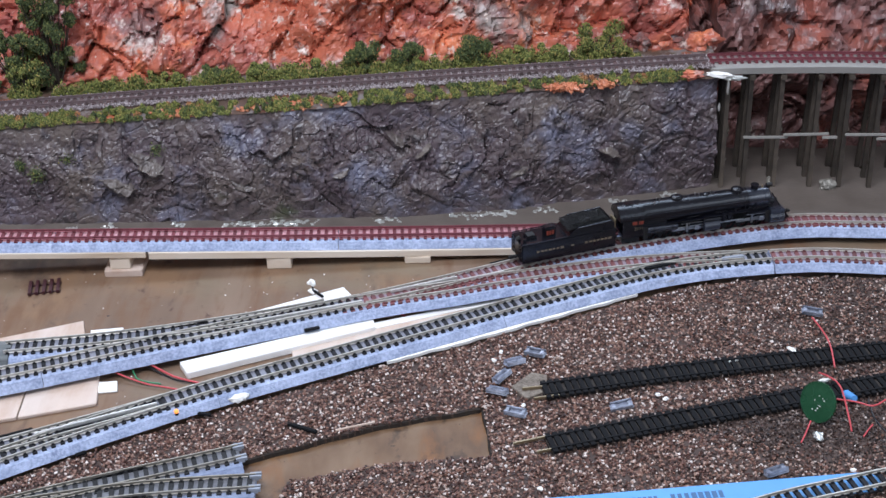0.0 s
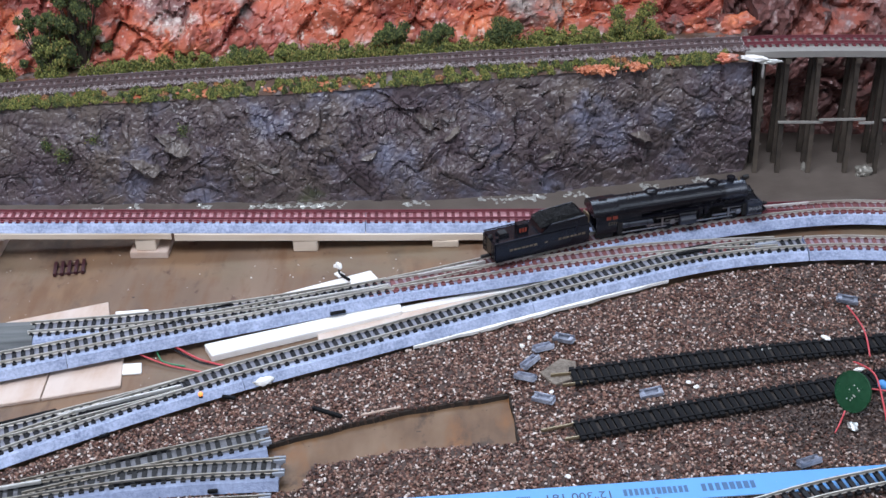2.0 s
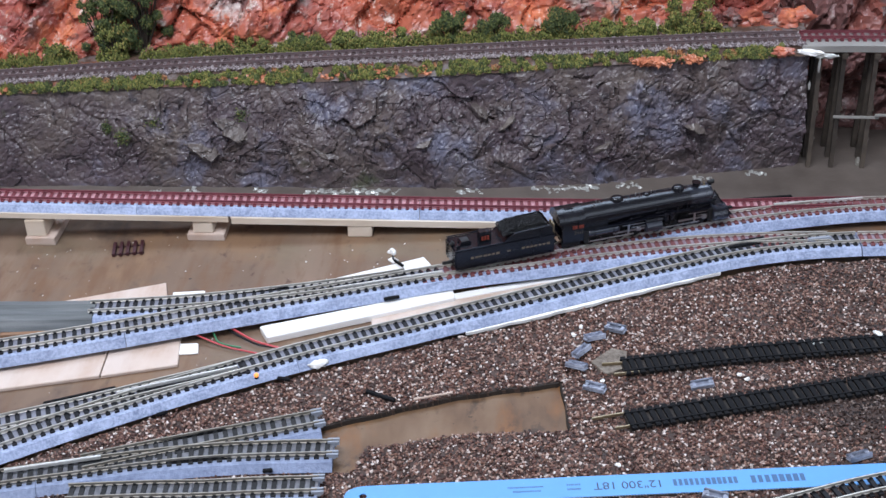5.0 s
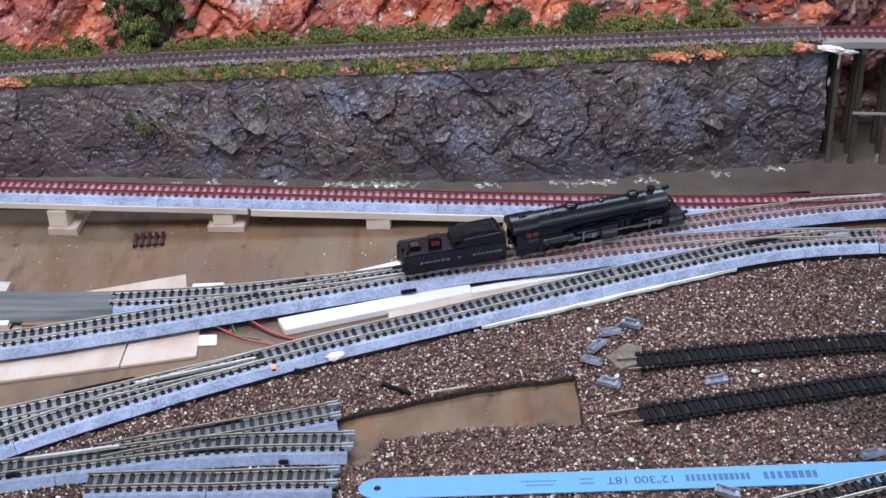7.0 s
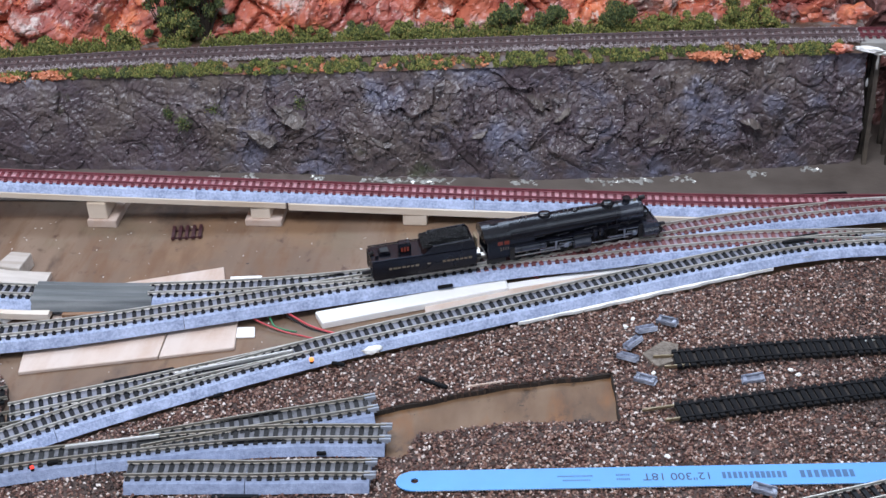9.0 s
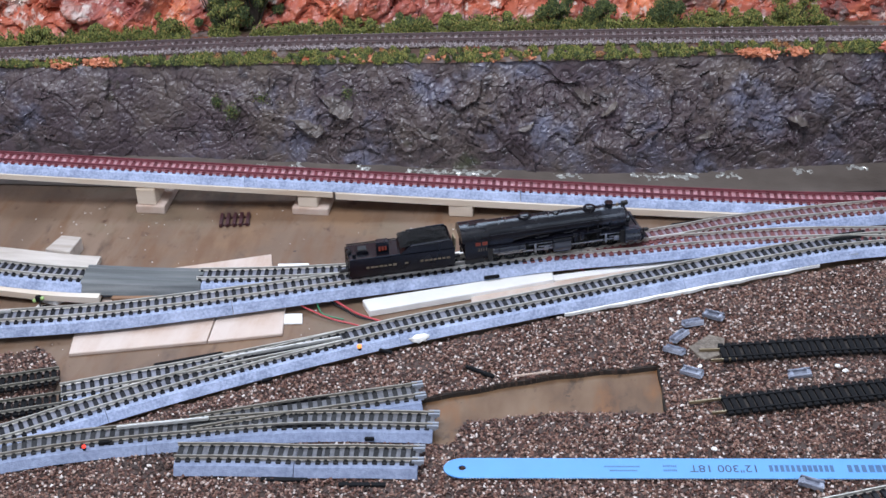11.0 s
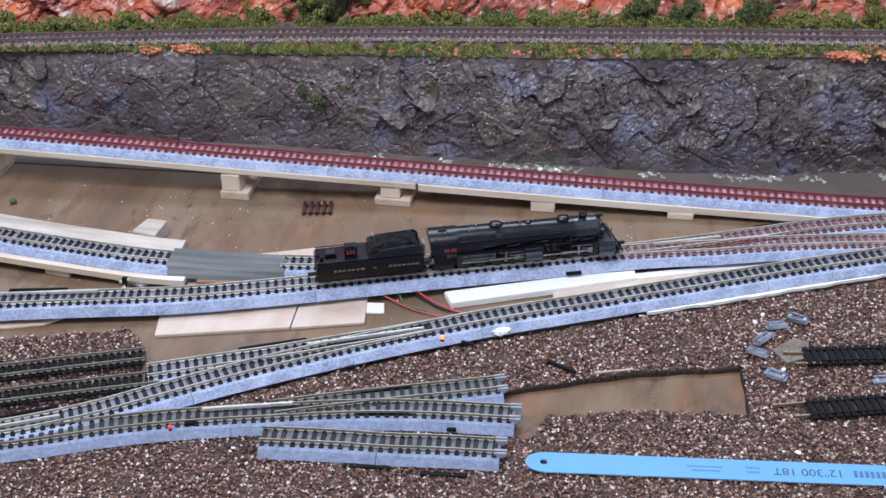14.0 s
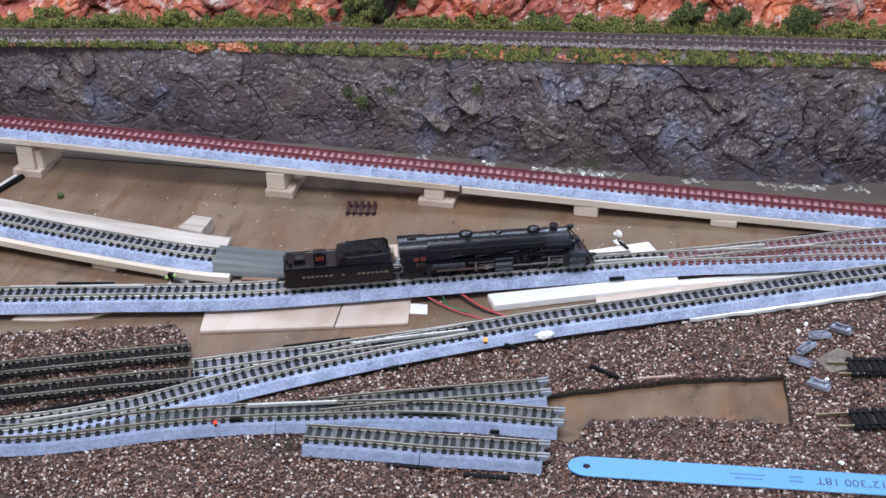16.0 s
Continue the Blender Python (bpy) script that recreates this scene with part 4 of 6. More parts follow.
    lettering(cab, "2111", 0.0031, pose(-0.0452, -0.00925, 0.0122, 90, 0, 0), M["gold"], "number")
    # running boards, piping, tanks
    for y in (-1, 1):
        for x0, x1, z in ((-0.0415, 0.0, 0.0126), (0.0, 0.0300, 0.0134), (0.0300, 0.0455, 0.0118)):
            part("running_board", boxed(x0, x1, *sorted((y * 0.0066, y * 0.0096)), z, z + 0.0006), blk, e)
        part("air_tank", turned([(-0.0395, 0.0004), (-0.0390, 0.0020), (-0.0380, 0.0024), (-0.0195, 0.0024), (-0.0185, 0.0020), (-0.0180, 0.0004)], y * 0.0082, 0.0098, 18), M["sheen_grey"], e, "grey-blue air tank", smooth=False)
        for x in (-0.0350, -0.0225):
            part("tank_strap", turned([(x - 0.0004, 0.0026), (x + 0.0004, 0.0026)], y * 0.0082, 0.0098, 18), blk, e)
        b = bmesh.new()
        for x in (0.0135, 0.0175):
            rod(b, (x, y * 0.0085, 0.0095), (x, y * 0.0085, 0.0150), 0.0016, 12)
            rod(b, (x, y * 0.0085, 0.0122), (x, y * 0.0085, 0.0130), 0.0019, 12)
        part("air_pump", b, blk, e)
        for q, x0, x1 in ((0.0205, -0.040, 0.044), (0.0232, -0.026, 0.036)):
            w = math.sqrt(max(1e-9, 0.0079 ** 2 - (q - AXIS) ** 2)) + 0.0002
            part("handrail", rodded((x0, y * w, q), (x1, y * w * 0.93, q), 0.00018, 6), M["sheen_grey"], e)
            for k in range(6):
                f = (k + 0.5) / 6
                part("stanchion", rodded((x0 + (x1 - x0) * f, y * w * 0.80, q - 0.0003), (x0 + (x1 - x0) * f, y * w * (1 - 0.07 * f), q), 0.00025, 5), blk, e)
        part("rear_cylinder", turned([(-0.0005, 0.0030), (-0.0002, 0.0036), (0.0100, 0.0036), (0.0105, 0.0030)], y * 0.0080, 0.0068, 20), M["sheen_grey"], e)
        part("valve_chest", turned([(-0.0012, 0.0010), (-0.0010, 0.0018), (0.0110, 0.0018), (0.0112, 0.0010)], y * 0.0082, 0.0110, 14), blk, e)
        part("front_cylinder", turned([(0.0450, 0.0036), (0.0453, 0.0042), (0.0547, 0.0042), (0.0552, 0.0034)], y * 0.0080, 0.0066, 20), M["sheen_grey"], e)
        part("valve_chest", boxed(0.0450, 0.0552, *sorted((y * 0.0050, y * 0.0112)), 0.0098, 0.0128, 0.0005), M["sheen_grey"], e)
        part("steam_pipe", rodded((0.048, y * 0.006, 0.0125), (0.043, y * 0.005, 0.0185), 0.0012, 10), blk, e)
        for xa, xb, zz in ((-0.022, 0.000, 0.0062), (0.0225, 0.0450, 0.0064)):
            part("main_rod", boxed(xa, xb, *sorted((y * 0.0074, y * 0.0080)), zz - 0.0008, zz + 0.0003), M["steel"], e)
            part("crosshead_guide", boxed(xb - 0.010, xb, y * 0.0084 - 0.0004, y * 0.0084 + 0.0004, 0.0080, 0.0086), M["steel"], e)
            part("crosshead", boxed(xb - 0.0065, xb - 0.0035, y * 0.0084 - 0.0007, y * 0.0084 + 0.0007, 0.0052, 0.0080, 0.0002), M["steel"], e)
            part("valve_link", boxed(xb - 0.0125, xb - 0.0113, y * 0.0086 - 0.0004, y * 0.0086 + 0.0004, 0.0045, 0.0118), M["steel"], e)
            part("valve_rod", rodded((xb - 0.016, y * 0.0088, 0.0108), (xb, y * 0.0086, 0.0104), 0.00035, 6), M["steel"], e)
            part("link_hanger", boxed(xb - 0.0150, xb - 0.0085, *sorted((y * 0.0062, y * 0.0092)), 0.0110, 0.0122, 0.0003), blk, e)
        for x, z in ((-0.0365, 0.0140), (-0.028, 0.0150), (-0.012, 0.0142), (0.006, 0.0150), (0.026, 0.0142), (0.034, 0.0136)):
            part("pipe", rodded((x, y * 0.0078, z), (x + 0.0085, y * 0.0080, z + 0.0010), 0.00035, 6), blk, e)
            part("pipe", rodded((x + 0.002, y * 0.0084, 0.0080), (x + 0.002, y * 0.0078, z + 0.004), 0.00035, 6), blk, e)
        for x in (-0.0405, 0.0435):
            part("step", boxed(x - 0.0014, x + 0.0014, *sorted((y * 0.0090, y * 0.0100)), 0.0040, 0.0125), M["grime"], e)
        part("sand_pipe", rodded((0.0245, y * 0.0034, 0.0255), (0.0215, y * 0.0078, 0.0130), 0.0003, 6), M["grime"], e)
        part("tail_beam", boxed(-0.0560, -0.0440, *sorted((y * 0.0066, y * 0.0078)), 0.0020, 0.0060, 0.0003), M["grime"], e)
    part("frame", boxed(-0.052, 0.052, -0.0032, 0.0032, 0.0030, 0.0110), M["grime"], e)
    b = bmesh.new()
    box(b, 0.0540, 0.0590, -0.0088, 0.0088, 0.0040, 0.0062, 0.0004)
    box(b, 0.0490, 0.0560, -0.0060, 0.0060, 0.0105, 0.0112, 0.0002)
    for k in range(-4, 5):
        rod(b, (0.0588, k * 0.0018, 0.0050), (0.0625, k * 0.0011, 0.0008), 0.0003, 5)
    pilot = part("pilot", b, blk, e)
    for y in (-1, 1):
        part("brace", rodded((0.0475, y * 0.0046, 0.0225), (0.0570, y * 0.0078, 0.0062), 0.0004, 6), blk, pilot)
        part("grab_rail", rodded((0.0575, y * 0.0078, 0.0062), (0.0575, y * 0.0078, 0.0110), 0.00025, 6), blk, pilot)
    part("front_coupler", boxed(0.0585, 0.0640, -0.0012, 0.0012, 0.0036, 0.0052, 0.0004), M["grime"], pilot)
    drive, small = wheel_mesh(WHEEL_R, 12), wheel_mesh(0.0027, 8)
    rolling = []
    for x0 in (-0.0365, 0.0085):
        for k in range(4):
            for y in (-1, 1):
                w = part("driving_wheel", drive, None, e, at=pose(x0 + k * 0.0098, y * 0.0052, WHEEL_R, 0, 0, 0 if y < 0 else 180))
                rolling.append((w, x0 + k * 0.0098, y, WHEEL_R))
        for y in (-1, 1):
            b = boxed(-0.0008, 0.0302, -0.0003, 0.0003, -0.0005, 0.0005, 0.0002)
            r = part("side_rod", b, M["steel"], e)
            rolling.append((r, x0, y, 0))
    for x in (-0.0510, 0.0565):
        for y in (-1, 1):
            w = part("truck_wheel", small, None, e, at=pose(x, y * 0.0050, 0.0027))
            rolling.append((w, x, y, 0.0027))
    return e, rolling


def build_tender():
    t = thing("coal_tender", "black coal tender model with gold lettering bars behind the locomotive", "tender")
    blk = M["loco"]
    deck = 0.0160
    body = part("body", boxed(-0.0345, 0.0300, -0.0092, 0.0092, 0.0034, deck, 0.0007), blk, t)
    # bunker: upright sides flush with the body, a sloping rear sheet, a cut-down front
    out = [(-0.0035, deck), (0.0030, 0.0212), (0.0265, 0.0222), (0.0285, 0.0206), (0.0285, deck)]
    b = bmesh.new()
    for sgn in (-1, 1):
        f0 = [b.verts.new((x, sgn * 0.00915, z)) for x, z in out]
        f1 = [b.verts.new((x, sgn * 0.0083, z)) for x, z in out]
        b.faces.new(f0), b.faces.new(f1[::-1])
        for i in range(5):
            b.faces.new((f0[i], f0[(i + 1) % 5], f1[(i + 1) % 5], f1[i]))
    (x0, z0), (x1, z1) = out[:2]
    v = [b.verts.new((x + d, y, z)) for d in (0, 0.0012) for x, y, z in ((x0, -0.0090, z0), (x0, 0.0090, z0), (x1, 0.0090, z1), (x1, -0.0090, z1))]
    for q in ((0, 1, 2, 3), (4, 5, 6, 7), (0, 1, 5, 4), (1, 2, 6, 5), (2, 3, 7, 6), (3, 0, 4, 7)):
        b.faces.new([v[i] for i in q])
    box(b, 0.0278, 0.0285, -0.0086, 0.0086, deck, 0.0206)
    bmesh.ops.recalc_face_normals(b, faces=b.faces)
    bunker = part("coal_bunker", b, blk, body)
    for y in (-1, 1):
        part("rim", rodded((0.0030, y * 0.0090, 0.0213), (0.0265, y * 0.0090, 0.0223), 0.0004, 8), M["sheen_grey"], bunker)
    # a flat-topped heap of coal, well above the rim
    rng = np.random.default_rng(3)
    n = 3200
    x, y = rng.uniform(-0.0030, 0.0270, n), rng.uniform(-0.0082, 0.0082, n)
    edge = np.clip(np.minimum.reduce([(x + 0.0030) / 0.006, (0.0275 - x) / 0.004, (0.0088 - np.abs(y)) / 0.0035]), 0, 1)
    z = 0.0198 + 0.0042 * edge * (0.85 + 0.15 * np.sin(x * 420) * np.cos(y * 500)) + rng.uniform(-0.0004, 0.0004, n)
    ob = new("coal_load", grains("coal_load", np.stack([x, y, z], 1), rng.uniform(0.00022, 0.00045, n), M["coal"], rng))
    ob.parent = t
    ob["label"] = "heaped black coal"
    heap = boxed(-0.0005, 0.0255, -0.0075, 0.0075, deck, 0.0228, 0.0018)
    part("coal_base", heap, M["coal"], t)
    hatch = part("hatch", boxed(-0.0290, -0.0220, -0.0035, 0.0035, deck, deck + 0.0018, 0.0005), blk, t)
    part("hatch_lid", boxed(-0.0280, -0.0230, -0.0026, 0.0026, deck + 0.0018, deck + 0.0024, 0.0002), M["grime"], hatch)
    part("light_box", boxed(-0.0170, -0.0095, -0.0040, 0.0010, deck, deck + 0.0068, 0.0003), blk, t)
    for k in range(3):
        part("red_mark", boxed(-0.0158 + 0.0018 * k, -0.0146 + 0.0018 * k, -0.00425, -0.0040, deck + 0.0014, deck + 0.0042), M["redmark"], t, "small red painted mark")
    part("filler_pipe", rodded((-0.0310, -0.005, deck), (-0.0310, -0.005, deck + 0.0022), 0.0012, 12), blk, t)
    part("rear_lamp", rodded((-0.0345, 0, deck), (-0.0325, 0, deck + 0.0016), 0.0012, 10), M["grime"], t)
    for y in (-1, 1):
        part("rim_rail", boxed(-0.0342, -0.0035, y * 0.0090 - 0.0002, y * 0.0090 + 0.0002, deck, deck + 0.0007), M["sheen_grey"], t)
        b = bmesh.new()
        r = random.Random(8)
        for x0, k in ((-0.0245, 7), (0.0085, 7)):
            for i in range(k):
                hh = 0.00075 if i == 0 or i == k - 1 else 0.00055
                xx = x0 + i * 0.0027
                box(b, xx, xx + r.uniform(0.0017, 0.0022), y * 0.00925 - 0.0001, y * 0.00925 + 0.0001, 0.0097 - hh, 0.0097 + hh)
        box(b, -0.0010, 0.0010, y * 0.00925 - 0.0001, y * 0.00925 + 0.0001, 0.0092, 0.0101)
        part("lettering_bars", b, M["gold"], body, "row of small gold bars")
        part("side_sill", boxed(-0.0340, 0.0298, y * 0.0090 - 0.0004, y * 0.0090 + 0.0004, 0.0028, 0.0038), blk, t)
        for x in (-0.0215, 0.0165):
            part("truck_frame", boxed(x - 0.0105, x + 0.0105, y * 0.0068 - 0.0005, y * 0.0068 + 0.0005, 0.0016, 0.0040, 0.0004), M["grime"], t)
    part("underframe", boxed(-0.0335, 0.0298, -0.0060, 0.0060, 0.0028, 0.0036), M["grime"], t)
    for sgn in (-1, 1):
        b = bmesh.new()
        for k in range(5):
            rod(b, (-0.0350, sgn * 0.0076, 0.0050 + k * 0.0024), (-0.0350, sgn * 0.0050, 0.0050 + k * 0.0024), 0.0002, 5)
        for y in (0.0050, 0.0076):
            rod(b, (-0.0350, sgn * y, 0.0040), (-0.0350, sgn * y, deck), 0.0002, 5)
        part("ladder", b, blk, t)
    part("front_sheet", boxed(0.0300, 0.0312, -0.0060, 0.0010, 0.0120, 0.0206, 0.0003), M["brass"], t, "small tan panel at the tender front")
    part("coupler", boxed(-0.0400, -0.0340, -0.0012, 0.0012, 0.0030, 0.0046, 0.0004), M["grime"], t)
    part("drawbar", boxed(0.0295, 0.0345, -0.0014, 0.0014, 0.0036, 0.0048), M["grime"], t)
    small = wheel_mesh(0.0029, 8)
    rolling = []
    for x in (-0.0285, -0.0215, -0.0145, 0.0095, 0.0165, 0.0235):
        for y in (-1, 1):
            w = part("truck_wheel", small, None, t, at=pose(x, y * 0.0050, 0.0029))
            rolling.append((w, x, y, 0.0029))
    return t, rolling


engine, engine_rolling = build_engine()
tender, tender_rolling = build_tender()
# ---------- ramp woodwork ----------
def strip_under(name, label, pts, lo, hi, thick, drop=0.0056, material=None):
    c = curve_points(pts, 0.006)
    t = tagged(part(name, sweep(c - np.array((0, 0, drop)), [(lo, -thick), (lo, -0.0001), (hi, -0.0001), (hi, -thick)]), material or M["wood"]), label, "wood strip")
    return t


a_strip, _ = split(LINE_A, -0.204)
_, a_rest = split(LINE_A, -0.2035)
a_low, _ = split(a_rest, 0.095)
strip_under("wood_strip", "long pale pine strip carrying the red ramp track", a_strip, -0.0135, 0.0110, 0.0038)
strip_under("wood_strip", "long pale pine strip carrying the lower red ramp track", a_low, -0.0140, 0.0110, 0.0046)
AC = curve_points(LINE_A, 0.004)


def ramp_support(x0, x1, y, plate, block, depth=0.034):
    zt = float(np.interp((x0 + x1) / 2, AC[:, 0], AC[:, 2])) - 0.0103
    t = thing("ramp_support", "stack of pale wooden offcuts holding up the ramp", "support block", Matrix.Translation((x0, y, 0)), "ramp supports")
    w = x1 - x0
    if plate:
        part("base_plate", boxed(0, w, 0, depth, 0.0, plate, 0.0004), M["card"], t)
    a, b = block
    part("block", boxed(w * a, w * b, 0.002 if plate else 0, depth - 0.006, plate + 0.0001, max(plate + 0.001, zt), 0.0005), M["wood"], t)
    return t


s = ramp_support(-0.5252, -0.5033, 0.7385, 0.0055, (0.22, 0.78))
part("wedge", prism([(0.0175, 0.004), (0.0215, 0.006), (0.0255, 0.028), (0.0175, 0.028)], 0.0056, 0.020, 0.0004), M["wood"], s)
ramp_support(-0.3390, -0.3190, 0.7430, 0.0055, (0.05, 0.70))
ramp_support(-0.2325, -0.2078, 0.7500, 0.0048, (0.16, 0.70))
ramp_support(-0.1270, -0.1110, 0.7560, 0.0, (0.0, 1.0))
ramp_support(-0.0368, -0.0198, 0.7590, 0.0, (0.0, 1.0))

# ---------- cards, planks and strips on the board ----------
def flat_piece(name, label, pts, z0, z1, material, category, bevel=0.0004, cz=None):
    cx, cy = sum(p[0] for p in pts) / len(pts), sum(p[1] for p in pts) / len(pts)
    ob = part(name, prism([(x - cx, y - cy) for x, y in pts], z0, z1, bevel), material, at=Matrix.Translation((cx, cy, 0)))
    return tagged(ob, label, category)


M["brownwood"] = ramp_by(mat("brown_wood", (0.3, 0.17, 0.09), 0.6, bump=0.3), [(0.3, (0.20, 0.105, 0.055)), (0.65, (0.36, 0.20, 0.11))], "noise", 50, (0.3, 2, 2))
tint(M["card"], [((0.42, 0.23, 0.10), 24, (1, 1, 1), 0.63, 0.67), ((0.60, 0.49, 0.42), 14, (2.5, 0.5, 1), 0.45, 0.60)])
M["cream"] = ramp_by(mat("weathered_cream_wood", (0.5, 0.45, 0.4), 0.7, bump=0.2), [(0.3, (0.36, 0.30, 0.25)), (0.6, (0.56, 0.50, 0.44))], "noise", 60, (0.3, 2, 2))
flat_piece("card_piece", "pale pink-tinged card sheet under the yard track", [(-0.3331, 0.6120), (-0.2520, 0.6290), (-0.2507, 0.6016), (-0.3273, 0.5821)], 0.0, 0.0024, M["card"], "card")
flat_piece("card_piece", "pale pink-tinged card sheet with a brown stain", [(-0.2514, 0.6290), (-0.2125, 0.6420), (-0.2080, 0.6131), (-0.2500, 0.6017)], 0.0, 0.0022, M["card"], "card")
flat_piece("card_piece", "tan card strip lying on the baseboard", [(-0.3330, 0.6620), (-0.2345, 0.6976), (-0.2295, 0.6796), (-0.2700, 0.6500), (-0.3250, 0.6320)], 0.0, 0.0019, M["card"], "card")
flat_piece("card_piece", "small white card slip beside the yard track", [(-0.228, 0.6876), (-0.2083, 0.6899), (-0.2068, 0.6826), (-0.2265, 0.6809)], 0.0, 0.0015, M["white"], "card")
flat_piece("foam_wedge", "long white foam wedge beside the main track", [(-0.1655, 0.6850), (-0.075, 0.7280), (-0.0694, 0.7186), (-0.0880, 0.7000), (-0.13, 0.685)], 0.0, 0.0032, M["white"], "wedge")
flat_piece("plank", "white-painted wooden plank lying between the tracks", [(-0.1664, 0.6478), (-0.0545, 0.6900), (-0.0525, 0.6800), (-0.1601, 0.6365)], 0.0, 0.0050, M["white"], "plank", 0.0006)
flat_piece("card_piece", "pale grey card strip between the tracks", [(-0.1023, 0.6640), (-0.0131, 0.7010), (0.01, 0.7010), (-0.010, 0.6880), (-0.0996, 0.6480)], 0.0, 0.0021, M["card"], "card")
flat_piece("card_piece", "pointed pale card scrap on the baseboard", [(-0.4434, 0.5732), (-0.4410, 0.5796), (-0.387, 0.5939), (-0.3971, 0.5837), (-0.418, 0.577)], 0.0, 0.0018, M["card"], "card")
flat_piece("paper_clip_tab", "small white paper tabs by the wires", [(-0.213, 0.6240), (-0.1989, 0.6256), (-0.2009, 0.6354), (-0.2145, 0.6342)], 0.0, 0.0014, M["white"], "tab")
flat_piece("card_piece", "pale card tab under the ramp strip", [(-0.3751, 0.6370), (-0.3700, 0.6440), (-0.3480, 0.6400), (-0.3535, 0.6310)], 0.0, 0.004, M["white"], "card")
c_slope = [p for p in curve_points(LINE_C, 0.004).tolist() if p[0] < -0.322]
strip_under("wood_strip", "pale wooden strip under the grey ramp track", c_slope, -0.0165, 0.0120, 0.0042)
c_back = [p for p in curve_points(LINE_C, 0.004).tolist() if p[0] < -0.330]
wide = strip_under("wood_strip", "wide white board strip behind the grey ramp track", [(x, y, z) for x, y, z in c_back], 0.0122, 0.030, 0.0036, 0.0062, M["cream"])
flat_piece("wood_tab", "angled white wooden tab glued to the board strip", [(-0.3775, 0.6790), (-0.3730, 0.6960), (-0.3590, 0.6950), (-0.3605, 0.6770)], 0.0, 0.0098, M["cream"], "tab")
flat_piece("support_block", "small pale block under the grey ramp track", [(-0.420, 0.637), (-0.403, 0.635), (-0.403, 0.655), (-0.420, 0.657)], 0.0, 0.0052, M["wood"], "support block")
flat_piece("wood_offcut", "brown wooden offcut under the grey cover", [(-0.319, 0.634), (-0.268, 0.639), (-0.268, 0.655), (-0.319, 0.650)], 0.002, 0.0062, M["brownwood"], "offcut")
# smeared whitish paint at the roadbed edge, built as a thin raised strip
e_mid = [p for p in curve_points(LINE_E, 0.004).tolist() if -0.050 < p[0] < 0.108]
e_mid = np.array(e_mid)
e_n = normals(e_mid)
e_u = np.linspace(0, 1, len(e_mid))
e_w = 0.0001 + 0.0019 * np.sin(np.pi * e_u ** 0.8) + 0.0004 * np.sin(e_u * 31) + 0.0003 * np.sin(e_u * 67)
outline = [tuple(p[:2] - n * 0.0127) for p, n in zip(e_mid, e_n)][::-1] + [tuple(p[:2] - n * (0.0129 + max(0.0002, k))) for p, n, k in zip(e_mid, e_n, e_w)]
flat_piece("foam_strip", "thin ragged smear of white paint along the front roadbed edge", outline, 0.0042, 0.0062, M["white"], "foam strip", 0.0)
flat_piece("white_strip", "thin white card strip along the rear roadbed edge", [(-0.062, 0.678), (0.0, 0.7), (0.06, 0.715), (0.06, 0.719), (0.0, 0.705), (-0.062, 0.6845)], 0.0, 0.0030, M["white"], "card strip")

# grey cover bridging the track gap
t = thing("track_cover", "grey weathered wooden plank laid over the missing track", "cover", pose(-0.3375, 0.6485, 0.0, 0, 0, 4.0))
M["cover"] = ramp_by(mat("grey_weathered_wood", (0.2, 0.2, 0.2), 0.65, bump=0.5, bump_scale=200), [(0.3, (0.040, 0.043, 0.043)), (0.5, (0.115, 0.122, 0.122)), (0.7, (0.20, 0.205, 0.20))], "noise", 70, (0.15, 2.2, 2.2), 9)
b = bmesh.new()
prof = [(-0.0135, 0.0060), (-0.0095, 0.0116), (-0.0062, 0.0134), (-0.0050, 0.0122), (0.0, 0.0124), (0.0035, 0.0140), (0.0048, 0.0126), (0.0100, 0.0122), (0.0140, 0.0068), (0.0128, 0.0062), (0.0095, 0.0112), (-0.0090, 0.0108), (-0.0125, 0.0056)]
a = [b.verts.new((-0.002, y, z + 0.0012)) for y, z in prof]
c = [b.verts.new((0.0375, y * 0.97, z - 0.0002)) for y, z in prof]
d = [b.verts.new((0.0715, y, z - 0.0008)) for y, z in prof]
for p, q in ((a, c), (c, d)):
    for i in range(len(prof)):
        j = (i + 1) % len(prof)
        b.faces.new((p[i], p[j], q[j], q[i]))
b.faces.new(a[::-1]), b.faces.new(d)
bmesh.ops.recalc_face_normals(b, faces=b.faces)
part("sheet", b, M["cover"], t)
part("filler", boxed(0.002, 0.069, -0.0088, 0.0088, 0.0020, 0.0105), M["bedgrey"], t)

# ---------- turnout fittings ----------
def bar(name, label, p, q, w, z0, z1, material, category="turnout fitting"):
    p, q = Vector((*p, 0)), Vector((*q, 0))
    d = q - p
    m = Matrix.Translation(p) @ Matrix.Rotation(math.atan2(d.y, d.x), 4, "Z")
    return tagged(part(name, boxed(0, d.length, -w / 2, w / 2, z0, z1, min(w, z1 - z0) * 0.2), material, at=m), label, category, "turnout fittings")


for p, q in (((-0.187, 0.6728), (-0.1533, 0.6795)), ((0.0185, 0.7375), (0.0485, 0.7490)), ((-0.2695, 0.5640), (-0.2333, 0.5790)), ((-0.1998, 0.5375), (-0.1665, 0.5480)), ((-0.1923, 0.5205), (-0.1602, 0.5255)), ((0.1321, 0.7875), (0.165, 0.7925)), ((-0.385, 0.4830), (-0.350, 0.5010)), ((-0.425, 0.6005), (-0.39, 0.607))):
    bar("turnout_bar", "black plastic bar inlaid beside the turnout rail", p, q, 0.0026, 0.0090, 0.0112 if p[1] < 0.55 and p[0] > -0.25 else 0.0126, M["black"])
